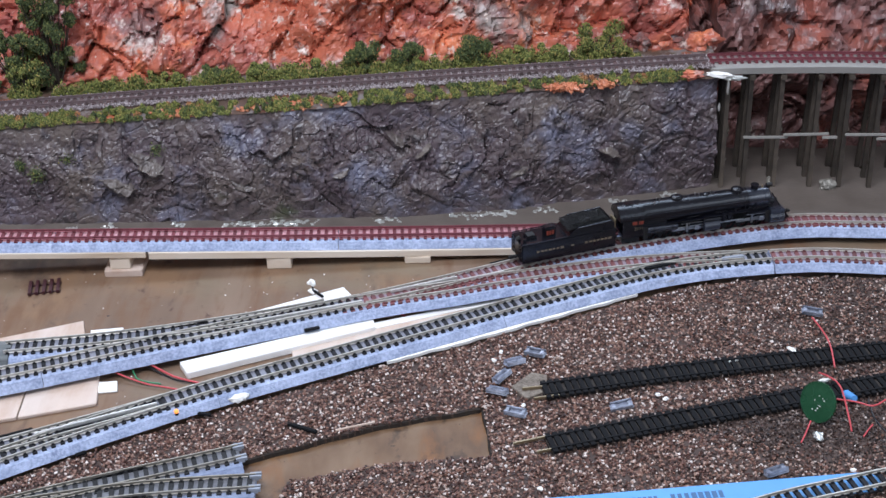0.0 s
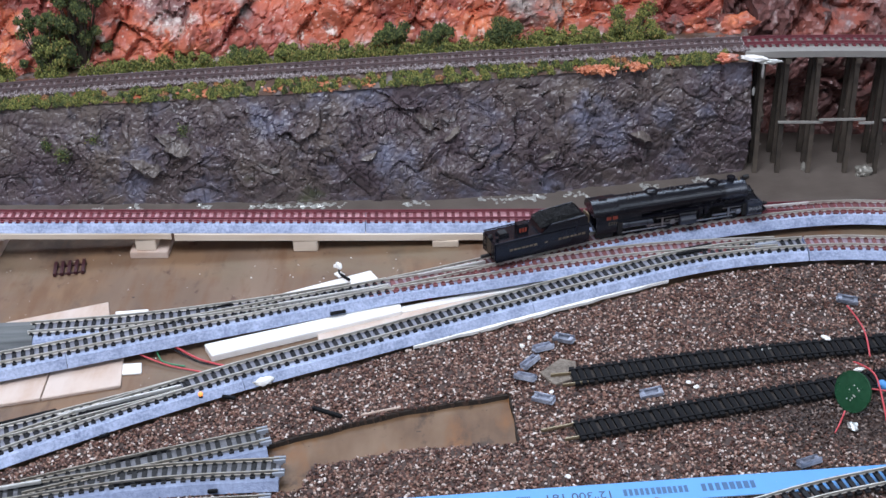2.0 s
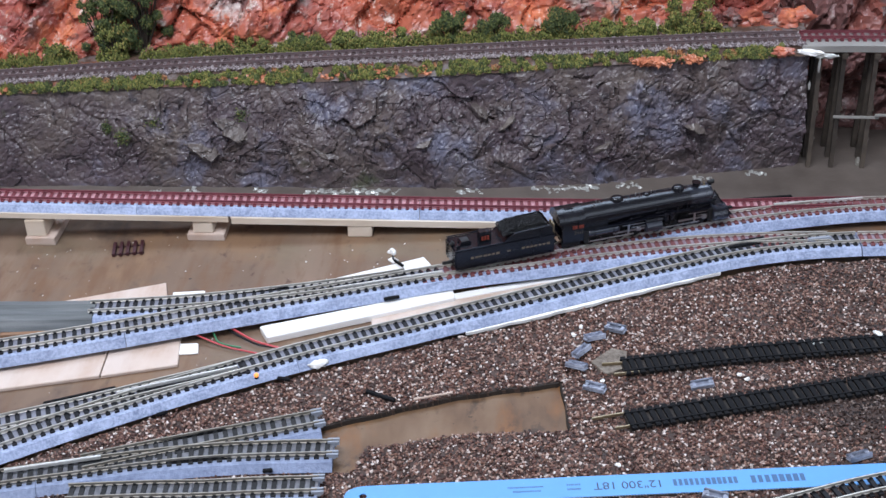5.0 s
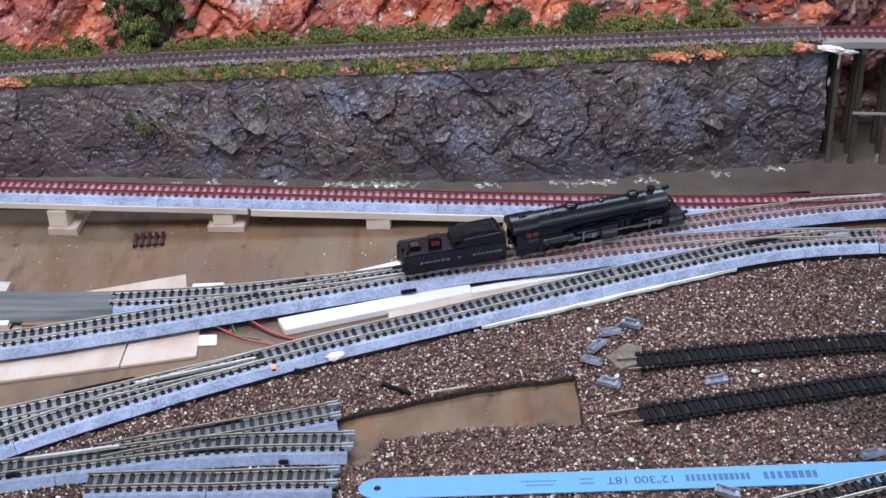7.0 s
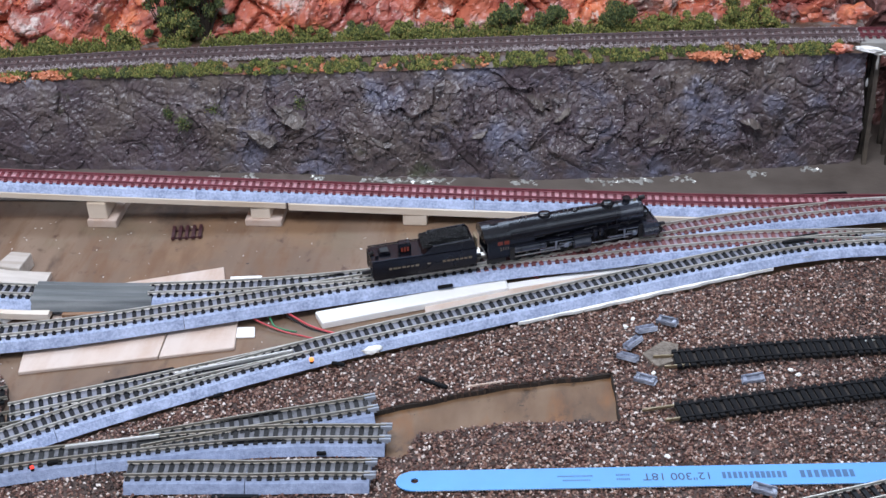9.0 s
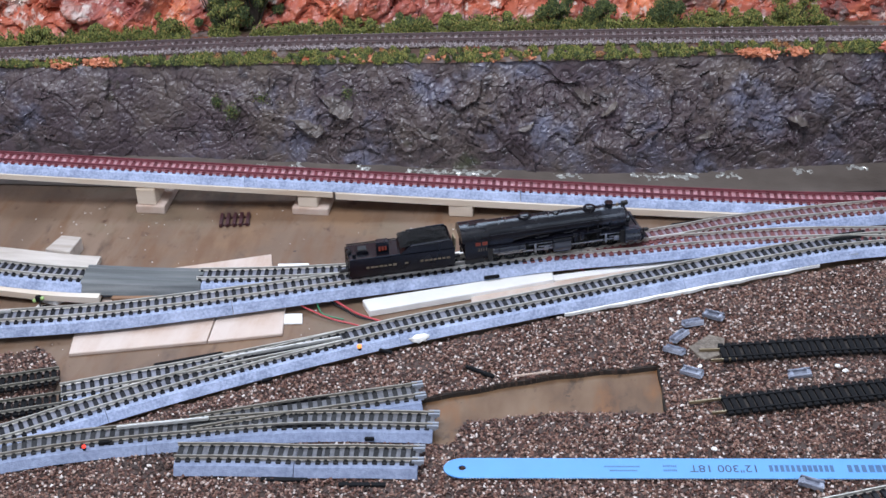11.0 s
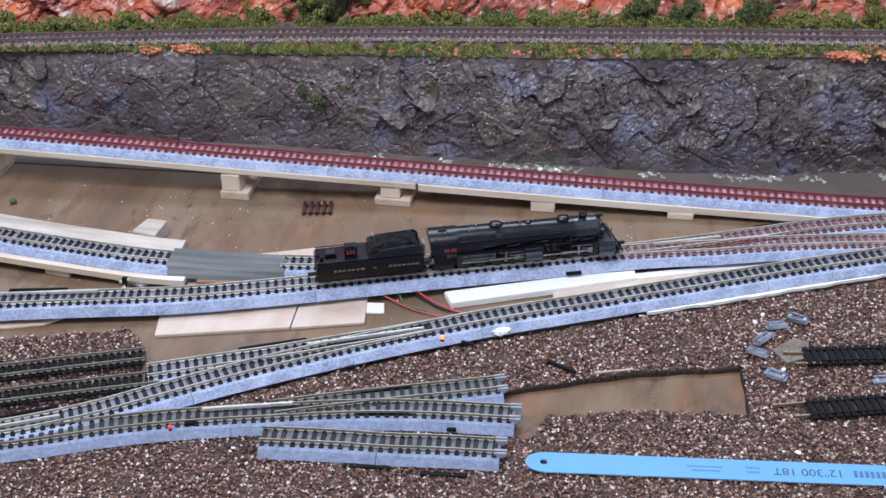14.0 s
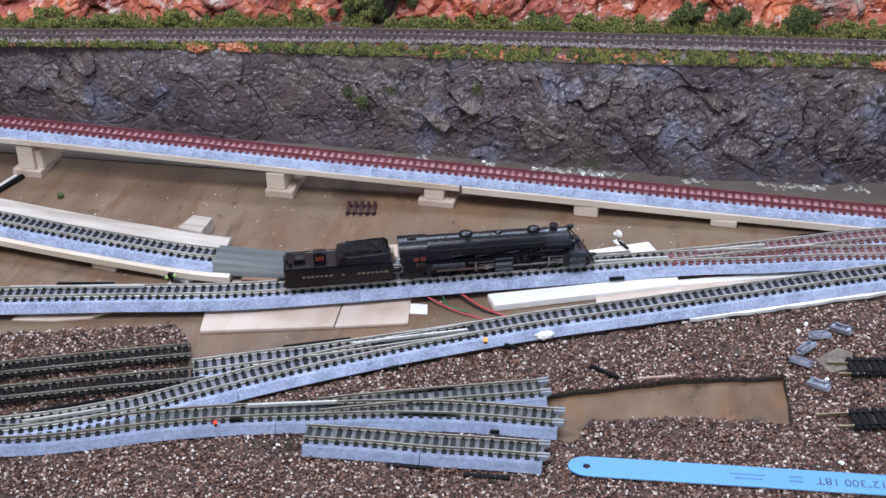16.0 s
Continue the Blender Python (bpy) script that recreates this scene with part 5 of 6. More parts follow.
for p, q in (((-0.1254, 0.6760), (-0.0609, 0.6955)), ((-0.0438, 0.7062), (-0.0025, 0.7208)), ((-0.0008, 0.7165), (0.027, 0.7262)), ((-0.231, 0.5725), (-0.1693, 0.5975)), ((-0.2719, 0.5085), (-0.2255, 0.5206)), ((0.1508, 0.7790), (0.2098, 0.7880)), ((-0.385, 0.4735), (-0.345, 0.492)), ((-0.45, 0.5900), (-0.37, 0.6060))):
    bar("point_rail", "bright metal turnout point rail", p, q, 0.0013, 0.0120, 0.0142, M["pointrail"])
bar("turnout_box", "black plastic crossing plate in the track", (0.1156, 0.7300), (0.1402, 0.7380), 0.0068, 0.0108, 0.0126, M["black"])
bar("turnout_box", "grey plastic switch box in the track", (0.1655, 0.7360), (0.1804, 0.7395), 0.0034, 0.0108, 0.0138, M["bedgrey"])
for p, q in (((0.1211, 0.7165), (0.1334, 0.7196)), ((0.1683, 0.7284), (0.1834, 0.7292))):
    bar("side_plate", "small grey plate let into the roadbed side", p, q, 0.0026, 0.0070, 0.0090, M["bedgrey"])
bar("turnout_box", "dark switch mount beside the red lamp", (-0.2790, 0.4995), (-0.2735, 0.5012), 0.0050, 0.0096, 0.0116, M["black"])
for p, q in (((-0.0950, 0.6735), (-0.0860, 0.6765)), ((-0.1470, 0.5952), (-0.1395, 0.5935)), ((0.120, 0.7160), (0.128, 0.7185)), ((-0.2070, 0.5610), (-0.2020, 0.5640)), ((-0.1420, 0.5185), (-0.1370, 0.5190)), ((0.098, 0.737), (0.105, 0.739)), ((0.1, 0.7185), (0.107, 0.721))):
    bar("throw_lever", "small black turnout throw lever on the roadbed side", p, q, 0.0022, 0.0066, 0.0084, M["black"])
M["led_orange"] = mat("orange_lamp", (0.9, 0.35, 0.08), 0.3)
M["led_red"] = mat("red_lamp", (0.9, 0.05, 0.03), 0.3)
M["led_green"] = mat("green_lamp", (0.35, 0.5, 0.18), 0.3)
for k, col, s in (("led_orange", (1.0, 0.30, 0.06, 1), 1.1), ("led_red", (1.0, 0.05, 0.03, 1), 1.2), ("led_green", (0.45, 0.9, 0.1, 1), 0.06)):
    p = M[k].node_tree.nodes["Principled BSDF"]
    p.inputs["Emission Color"].default_value, p.inputs["Emission Strength"].default_value = col, s


def lamp_bead(x, y, z, r, material, label):
    t = thing("indicator_lamp", label, "lamp", Matrix.Translation((x, y, z)))
    b = bmesh.new()
    bmesh.ops.create_icosphere(b, subdivisions=2, radius=r)
    part("bulb", b, material, t, smooth=True)
    part("holder", rodded((0, 0, -0.0022), (0, 0, -0.0004), r * 0.8, 8), M["black"], t)


lamp_bead(-0.1568, 0.5880, 0.0148, 0.0014, M["led_orange"], "tiny glowing orange lamp at the turnout")
lamp_bead(-0.2849, 0.4940, 0.0115, 0.0011, M["led_red"], "tiny glowing red lamp at the turnout")
b = bmesh.new()
bmesh.ops.create_icosphere(b, subdivisions=3, radius=1)
for v in b.verts:
    v.co = Vector((v.co.x * 0.0052, v.co.y * 0.0024, v.co.z * 0.0014)) * (1 + 0.55 * fbm(v.co, 2.4, 3))
tagged(part("plaster_blob", b, M["white"], at=pose(-0.1255, 0.6075, 0.0082, 38, 0, 26), smooth=True), "white plaster blob on the roadbed side", "plaster blob")

# ---------- track fragment ----------
M["fragment"] = mat("dark_maroon_plastic", (0.055, 0.016, 0.02), 0.45, var=0.3, scale=400)
t = thing("track_fragment", "short dark red tie fragment lying on the baseboard", "track fragment", pose(-0.2695, 0.7375, 0.0, 0, 0, 10))
for i in range(5):
    part("tie", boxed(-0.0094 + i * 0.0044, -0.0072 + i * 0.0044, -0.0076, 0.0076, 0.0006, 0.0028, 0.0002), M["fragment"], t)
for y in (-0.0046, 0.0046):
    part("rail_web", boxed(-0.0098, 0.0108, y - 0.0006, y + 0.0006, 0.0, 0.0007), M["fragment"], t)

# ---------- hacksaw blade ----------
BL0, BL1 = Vector((-0.0986, 0.5020, 0.0)), Vector((0.1224, 0.5226, 0.0))
ang = math.atan2(BL1.y - BL0.y, BL1.x - BL0.x)
blade = thing("hacksaw_blade", "light blue enamelled hacksaw blade lying on gravel", "saw blade", Matrix.Translation((BL0.x, BL0.y, 0.0053)) @ Matrix.Rotation(ang, 4, "Z"))
w, ln = 0.0148, 0.312
out = [(0.0105 - 0.0105 * math.cos(a), w / 2 * math.sin(a)) for a in np.linspace(-math.pi / 2, math.pi / 2, 13)]
out += [(ln - 0.0105 + 0.0105 * math.cos(a), w / 2 * math.sin(a)) for a in np.linspace(math.pi / 2, -math.pi / 2, 13)]
b = bmesh.new()
outer = [b.verts.new((x, y, 0)) for x, y in out]
eo = [b.edges.new((outer[i], outer[(i + 1) % len(outer)])) for i in range(len(outer))]
for hx in (0.0095, ln - 0.0095):
    h = [b.verts.new((hx + 0.0019 * math.cos(2 * math.pi * i / 16), 0.0019 * math.sin(2 * math.pi * i / 16), 0)) for i in range(16)]
    eo += [b.edges.new((h[i], h[(i + 1) % 16])) for i in range(16)]
f = bmesh.ops.triangle_fill(b, use_beauty=True, use_dissolve=False, edges=eo)
r = bmesh.ops.extrude_face_region(b, geom=[x for x in b.faces])
bmesh.ops.translate(b, verts=[v for v in r["geom"] if isinstance(v, bmesh.types.BMVert)], vec=(0, 0, 0.0007))
bmesh.ops.recalc_face_normals(b, faces=b.faces)
part("blade_body", b, M["blade"], blade)
b = bmesh.new()
for i in range(196):
    x = 0.010 + i * 0.00149
    v = [b.verts.new((x + dx, y, z)) for dx, y, z in ((0, -w / 2 + 0.0002, 0.0001), (0.0013, -w / 2 + 0.0002, 0.0001), (0.0009, -w / 2 - 0.0007, 0.0003), (0, -w / 2 + 0.0002, 0.0006), (0.0013, -w / 2 + 0.0002, 0.0006))]
    b.faces.new((v[0], v[2], v[1])), b.faces.new((v[3], v[4], v[2])), b.faces.new((v[0], v[3], v[2])), b.faces.new((v[1], v[2], v[4]))
part("teeth", b, M["steel"], blade)
lettering(blade, "12\"300 18T", 0.0074, pose(0.1416, 0.0, 0.00075, 0, 0, 180), M["ink"], "writing")
b = bmesh.new()
rng = random.Random(4)
for x0, n, y0, wd, hh in ((0.1640, 12, 0.0, 0.0022, 0.0048), (0.2030, 8, 0.0, 0.0028, 0.0054), (0.0815, 18, 0.0012, 0.0008, 0.0011), (0.0840, 14, -0.0018, 0.0008, 0.0011), (0.1110, 7, 0.0016, 0.0008, 0.0013), (0.1110, 7, -0.0016, 0.0008, 0.0013)):
    for i in range(n):
        c = rng.uniform(0.75, 1.0)
        box(b, x0 + i * wd * 1.25, x0 + i * wd * 1.25 + wd * c, y0 - hh / 2, y0 + hh / 2, 0.00072, 0.00076)
tagged(part("printed_text", b, M["inkpale"], blade, "dark printed bars"), kind="stuff")

# ---------- loose bits on the gravel ----------
M["clear"] = mat("clear_blue_plastic", (0.48, 0.51, 0.60), 0.16, var=0.5, scale=220, second=(0.10, 0.11, 0.15), obj=0.3, bump=0.4, bump_scale=500)
M["wire_red"] = mat("red_wire", (0.56, 0.075, 0.085), 0.4, var=0.1)
M["wire_green"] = mat("green_wire", (0.05, 0.22, 0.10), 0.4, var=0.1)
M["wire_black"] = mat("black_wire", (0.015, 0.015, 0.018), 0.4)
M["pcb"] = mat("green_board", (0.008, 0.055, 0.022), 0.28, var=0.5, scale=330, second=(0.02, 0.085, 0.04))
M["stone"] = mat("tan_stone_sheet", (0.27, 0.225, 0.18), 0.8, var=0.5, scale=420, second=(0.08, 0.06, 0.045), bump=0.9, bump_scale=700)
M["dullfoil"] = mat("dull_foil", (0.30, 0.28, 0.24), 0.5, metal=0.3, bump=0.6, bump_scale=300)
M["foil"] = mat("crumpled_foil", (0.7, 0.7, 0.66), 0.3, metal=0.6, bump=0.5, bump_scale=300)


def joiner(x, y, turn, label="translucent blue-grey plastic track joiner on gravel", z=0.0052, sc=1.0):
    t = thing("track_joiner", label, "track joiner", pose(x, y, z, 18 * math.sin(turn * 7 + x * 90), 9 * math.sin(turn * 3), turn), "loose joiners")
    b = bmesh.new()
    box(b, -0.0064 * sc, 0.0064 * sc, -0.0025, 0.0025, 0.0, 0.0014, 0.0004)
    box(b, -0.0061 * sc, 0.0061 * sc, -0.0026, -0.0015, 0.0012, 0.0034, 0.0003)
    box(b, -0.0061 * sc, 0.0061 * sc, 0.0015, 0.0026, 0.0012, 0.0034, 0.0003)
    part("body", b, M["clear"], t)
    for k in (-1, 1):
        part("clip", boxed(k * 0.0046 - 0.0011, k * 0.0046 + 0.0011, -0.0014, 0.0014, 0.0013, 0.0030, 0.0003), M["clear"], t)


for x, y, a in ((0.0300, 0.6385, 28), (0.0425, 0.6475, -28), (0.0225, 0.6250, 48), (0.0190, 0.6110, -30), (0.0285, 0.5920, -26), (0.0870, 0.5965, 8), (0.2119, 0.6841, -8), (0.0843, 0.5075, -10), (0.1602, 0.5385, 22)):
    joiner(x, y, a)
flat_piece("stone_patch", "bare tan stone patch in the gravel", [(0.0271, 0.6170), (0.0391, 0.6300), (0.0479, 0.6272), (0.0470, 0.6124), (0.0350, 0.6056)], 0.003, 0.0056, M["stone"], "stone patch")
for p, q in (((0.0391, 0.6038), (0.0534, 0.6065)), ((0.033, 0.6130), (0.0450, 0.6145)), ((0.0258, 0.5650), (0.0450, 0.5707)), ((0.0380, 0.5577), (0.0480, 0.5604))):
    bar("rail_end", "short bare rail end sticking out of the tie strip", p, q, 0.0012, 0.0056, 0.0074, M["brass"], "rail end")
bar("black_tie_piece", "black plastic tie scrap on gravel", (-0.0964, 0.5869), (-0.0800, 0.5790), 0.0026, 0.0048, 0.0066, M["black"], "tie scrap")
bar("wood_sliver", "pale wood sliver at the hole edge", (-0.0700, 0.5805), (-0.0489, 0.5872), 0.0011, 0.0048, 0.0060, M["card"], "sliver")
# black bars: some plastic scrap, and the loose track's shadow built as a shape
for x0 in (-0.1900, -0.1500):
    bar("dark_scrap", "black bar for dark scrap and the shadow under the loose track", (x0, 0.4860), (x0 + 0.024, 0.4880), 0.003, 0.0040, 0.0054, M["black"], "scrap")


def wire(label, pts, r, material):
    c = bpy.data.curves.new("wire", "CURVE")
    c.dimensions, c.bevel_depth, c.bevel_resolution = "3D", r * 0.72, 2
    sp = c.splines.new("NURBS")
    sp.points.add(len(pts) - 1)
    for p, q in zip(sp.points, pts):
        p.co = (*q, 1)
    sp.use_endpoint_u, sp.order_u = True, 3
    c.materials.append(material)
    tmp = bpy.data.objects.new("wire", c)
    me = bpy.data.meshes.new_from_object(tmp)
    bpy.data.objects.remove(tmp)
    return tagged(new("wire", me), label, "wire", "wires")


R_, G_, B_ = M["wire_red"], M["wire_green"], M["wire_black"]
wire("thin red wire across the baseboard", [(-0.2030, 0.640, 0.004), (-0.1858, 0.6309, 0.002), (-0.1688, 0.6271, 0.0016), (-0.150, 0.6190, 0.003)], 0.0007, R_)
wire("red wire from under the track", [(-0.1859, 0.6490, 0.004), (-0.1738, 0.6390, 0.004), (-0.1632, 0.6328, 0.003), (-0.1400, 0.6250, 0.003)], 0.0009, R_)
wire("black wire from under the track", [(-0.1862, 0.6475, 0.003), (-0.1700, 0.6350, 0.002), (-0.1590, 0.6310, 0.0025), (-0.1380, 0.6260, 0.003)], 0.0008, B_)
wire("dark green wire from under the track", [(-0.1950, 0.6470, 0.004), (-0.1920, 0.6400, 0.003), (-0.1880, 0.6336, 0.0015), (-0.175, 0.632, 0.001)], 0.0007, G_)
wire("red wire between the tracks", [(-0.046, 0.703, 0.004), (-0.036, 0.696, 0.0015), (-0.0269, 0.690, 0.001), (-0.02, 0.684, 0.002)], 0.0009, R_)
wire("green wire between the tracks", [(-0.0150, 0.7130, 0.004), (-0.008, 0.704, 0.0012), (-0.0013, 0.696, 0.001), (0.003, 0.69, 0.002)], 0.0007, G_)
wire("red wire from the connector", [(0.2103, 0.6770, 0.007), (0.2122, 0.6560, 0.011), (0.2130, 0.640, 0.010), (0.2110, 0.6255, 0.008)], 0.0007, R_)
wire("red wire over the tie strip", [(0.2010, 0.6205, 0.008), (0.2062, 0.6044, 0.016), (0.2071, 0.5891, 0.014), (0.2069, 0.5706, 0.006)], 0.0007, R_)
wire("red wire from the blue cap", [(0.2040, 0.5935, 0.010), (0.2131, 0.5889, 0.012), (0.2207, 0.5818, 0.013), (0.2295, 0.5900, 0.012), (0.245, 0.603, 0.008)], 0.0007, R_)
wire("red wire under the round board", [(0.1860, 0.5764, 0.009), (0.1820, 0.568, 0.008), (0.1781, 0.5623, 0.006)], 0.0006, R_)
wire("red wire end on gravel", [(0.2120, 0.5660, 0.006), (0.215, 0.5700, 0.007), (0.2196, 0.5760, 0.006)], 0.0006, R_)
M["darkcopper"] = mat("dark_copper", (0.10, 0.065, 0.045), 0.45, metal=0.6)
wire("thin dark copper wire loop over the tie strip", [(0.1650, 0.5932, 0.006), (0.1625, 0.5990, 0.012), (0.1721, 0.6172, 0.011), (0.1896, 0.6204, 0.012)], 0.00024, M["darkcopper"])
wire("black wire on gravel", [(0.222, 0.595, 0.008), (0.220, 0.58, 0.007), (0.228, 0.562, 0.006), (0.25, 0.55, 0.006)], 0.0006, B_)

t = thing("circuit_board", "round green circuit board standing on edge on gravel", "circuit board", pose(0.1915, 0.5850, 0.0150, 70, 0, -56))
part("disc", rodded((0, 0, -0.0005), (0, 0, 0.0005), 0.0108, 40), M["pcb"], t)
b = bmesh.new()
n = 40
for i in range(n):
    a0, a1 = 2 * math.pi * i / n, 2 * math.pi * (i + 1) / n
    v = [b.verts.new((r * math.cos(a), r * math.sin(a), z)) for a in (a0, a1) for r, z in ((0.0107, 0.0008), (0.0112, 0.0008), (0.0112, -0.0006), (0.0107, -0.0006))]
    for j in range(4):
        b.faces.new((v[j], v[(j + 1) % 4], v[4 + (j + 1) % 4], v[4 + j]))
part("rim", b, M["pcb"], t)
rng = random.Random(9)
for i in range(16):
    a, r = rng.uniform(0, 6.28), rng.uniform(0.002, 0.0095)
    b = bmesh.new()
    bmesh.ops.create_icosphere(b, subdivisions=1, radius=rng.uniform(0.0003, 0.0006))
    part("solder_joint", b, M["foil"] if i % 3 else M["pcb"], t, at=Matrix.Translation((r * math.cos(a), r * math.sin(a), 0.0006)))
t = thing("connector", "small blue wire connector on gravel", "connector", pose(0.2127, 0.5975, 0.0085, 70, 0, 20))
part("cap", rodded((0, 0, -0.004), (0, 0, 0.004), 0.0028, 14, 0.0018), M["blade"], t)


def crumb(name, label, category, x, y, z, sx, sy, sz, material, turn=0, seed=1.0):
    b = bmesh.new()
    bmesh.ops.create_icosphere(b, subdivisions=3, radius=1)
    for v in b.verts:
        k = 1 + 0.5 * fbm(v.co, 1.6, 3, seed) + 0.2 * fbm(v.co, 5.0, 2, seed)
        v.co = Vector((v.co.x * sx, v.co.y * sy, v.co.z * sz)) * k
    return tagged(part(name, b, material, at=pose(x, y, z, 0, 0, turn)), label, category)


crumb("white_clip", "small white plastic clip on gravel", "clip", 0.1906, 0.6440, 0.0075, 0.0030, 0.0015, 0.0014, M["white"], -50, 2.0)
crumb("white_clip", "small white plastic clip by the round board", "clip", 0.2020, 0.6130, 0.0085, 0.0030, 0.0012, 0.0009, M["white"], 10, 3.0)
crumb("foil_crumb", "crumpled silver foil crumb on gravel", "foil", 0.1880, 0.5660, 0.0070, 0.0022, 0.0036, 0.0014, M["foil"], 20, 4.0)
for i, (x, y) in enumerate(((0.1085, 0.6065), (0.1120, 0.6025), (0.0330, 0.5990), (0.0225, 0.6500), (0.0180, 0.6420), (0.0380, 0.5300), (0.2000, 0.5400), (0.235, 0.56))):
    crumb("white_pebble", "pale pebble on gravel", "pebble", x, y, 0.0056, 0.0015, 0.0011, 0.0009, M["white"], 30 * i, i)
crumb("foil_crumb", "thin silver foil shred on gravel", "foil", 0.1548, 0.6350, 0.0068, 0.0032, 0.0008, 0.0006, M["foil"], 15, 9.0)
crumb("moss_crumb", "small yellow-green foam crumb on the baseboard", "foam", -0.4783, 0.7160, 0.0018, 0.0022, 0.0018, 0.0028, M["darkgreen"], 0, 5.0)
crumb("foil_pad", "crumpled foil pad at the trestle foot", "foil", 0.2605, 0.8480, 0.0030, 0.0056, 0.0046, 0.0040, M["dullfoil"], 0, 6.0)
crumb("foil_pad", "small crumpled foil pad at the trestle foot", "foil", 0.2213, 0.8560, 0.0025, 0.0020, 0.0020, 0.0030, M["dullfoil"], 0, 7.0)
r5 = np.random.default_rng(21)
for x, ln in ((-0.270, 0.004), (-0.243, 0.006), (-0.196, 0.005), (-0.152, 0.012), (-0.128, 0.016), (-0.108, 0.010), (-0.050, 0.010), (0.000, 0.007), (0.020, 0.012), (0.034, 0.006), (0.060, 0.008), (0.112, 0.006), (0.150, 0.008)):
    c = np.array([(u, 0.0016 * math.sin(u * 900 + x * 70) - 0.2 * abs(u), 0) for u in r5.uniform(-ln, ln, int(ln * 7000))])
    c[:, 1] += r5.normal(size=len(c)) * 0.0015
    ob = new("plaster_drip", grains("plaster_drip", c, r5.uniform(0.0005, 0.0021, len(c)), M["foil"], r5, 0.45))
    ob.matrix_basis = Matrix.Translation((x, float(np.interp(x, CL_X, CL_Y)) - 0.0045, 0.0005))
    tagged(ob, "shiny white plaster drips along the rock wall foot", "plaster", kind="stuff")

# ---------- small signals ----------
def signal(x, y, z, bulb, label, turn):
    t = thing("dwarf_signal", label, "signal", pose(x, y, z, 0, 0, turn))
    part("foot", boxed(-0.0028, 0.0028, -0.0024, 0.0024, 0.0, 0.0012, 0.0003), M["white"], t)
    part("post", rodded((0, 0, 0.001), (0, 0, 0.0075), 0.0006, 8), M["grime"], t)
    part("head", boxed(-0.0020, 0.0020, -0.0012, 0.0012, 0.0050, 0.0088, 0.0004), M["black"] if bulb else M["white"], t)
    for k in (-1, 1):
        b = bmesh.new()
        bmesh.ops.create_icosphere(b, subdivisions=2, radius=0.0013)
        part("lens", b, bulb or M["white"], t, at=Matrix.Translation((k * 0.0027, -0.0008, 0.0068 + 0.001 * k)), smooth=True)
    part("arm", boxed(0.001, 0.0105, -0.0009, 0.0009, 0.0006, 0.0020, 0.0003), M["black"], t)


signal(-0.0940, 0.7225, 0.0033, None, "small white and black dwarf signal on the foam wedge", -48)
signal(-0.3625, 0.6285, 0.0001, M["led_green"], "small black dwarf signal with two green lenses", 0)
bar("black_pen", "black and white stick lying under the ramp", (-0.5290, 0.7000), (-0.5170, 0.7380), 0.0034, 0.0001, 0.003, M["black"], "stick")
bar("white_pen", "white stick lying beside the black stick", (-0.5335, 0.7010), (-0.5225, 0.7380), 0.0022, 0.0001, 0.002, M["white"], "stick")

for ln in (LINE_M1, LINE_M2):
    c = curve_points(ln, 0.006)
    for side in (-1, 1):
        q = c.copy()
        q[:, :2] += normals(c) * side * 0.0050
        tagged(part("tie_strip_web", sweep(q, [(-0.0005, -0.0014), (-0.0005, 0.0004), (0.0005, 0.0004), (0.0005, -0.0014)]), M["black"]), "black plastic web joining the ties of the strip", "track web", "tie strips")
    tagged(part("tie_strip_bed", sweep(c, [(-0.0066, -0.0032), (-0.0060, -0.0013), (0.0060, -0.0013), (0.0066, -0.0032)]), M["edge"]), "dark glued gravel bed under the tie strip", "gravel bed", "tie strips")
rd = np.random.default_rng(77)
n = 280
x, y = rd.uniform(-0.56, 0.02, n), rd.uniform(0.585, 0.755, n)
keep = y > np.interp(x, EC[:, 0], EC[:, 1]) + 0.014
tagged(new("dust_specks", grains("dust_specks", np.stack([x, y, np.full(n, 0.0002)], 1)[keep], rd.uniform(0.0002, 0.00065, n)[keep], M["white"], rd, 0.4)), "white plaster specks scattered on the baseboard", "specks", kind="stuff")
# ---------- trestle ----------
NR = curve_points(n_right, 0.002)
deck = tagged(part("trestle_deck", sweep(NR[::4] - np.array((0, 0, 0.0012)), [(-0.0128, -0.0054), (-0.0132, -0.0006), (-0.0120, 0.0), (0.0120, 0.0), (0.0132, -0.0006), (0.0128, -0.0054)]), mat("grey_deck_board", (0.30, 0.285, 0.26), 0.6, var=0.3, scale=120, second=(0.24, 0.22, 0.21), bump=0.2)), "pale grey deck board carrying the trestle track", "trestle deck")
POST = 0.0015


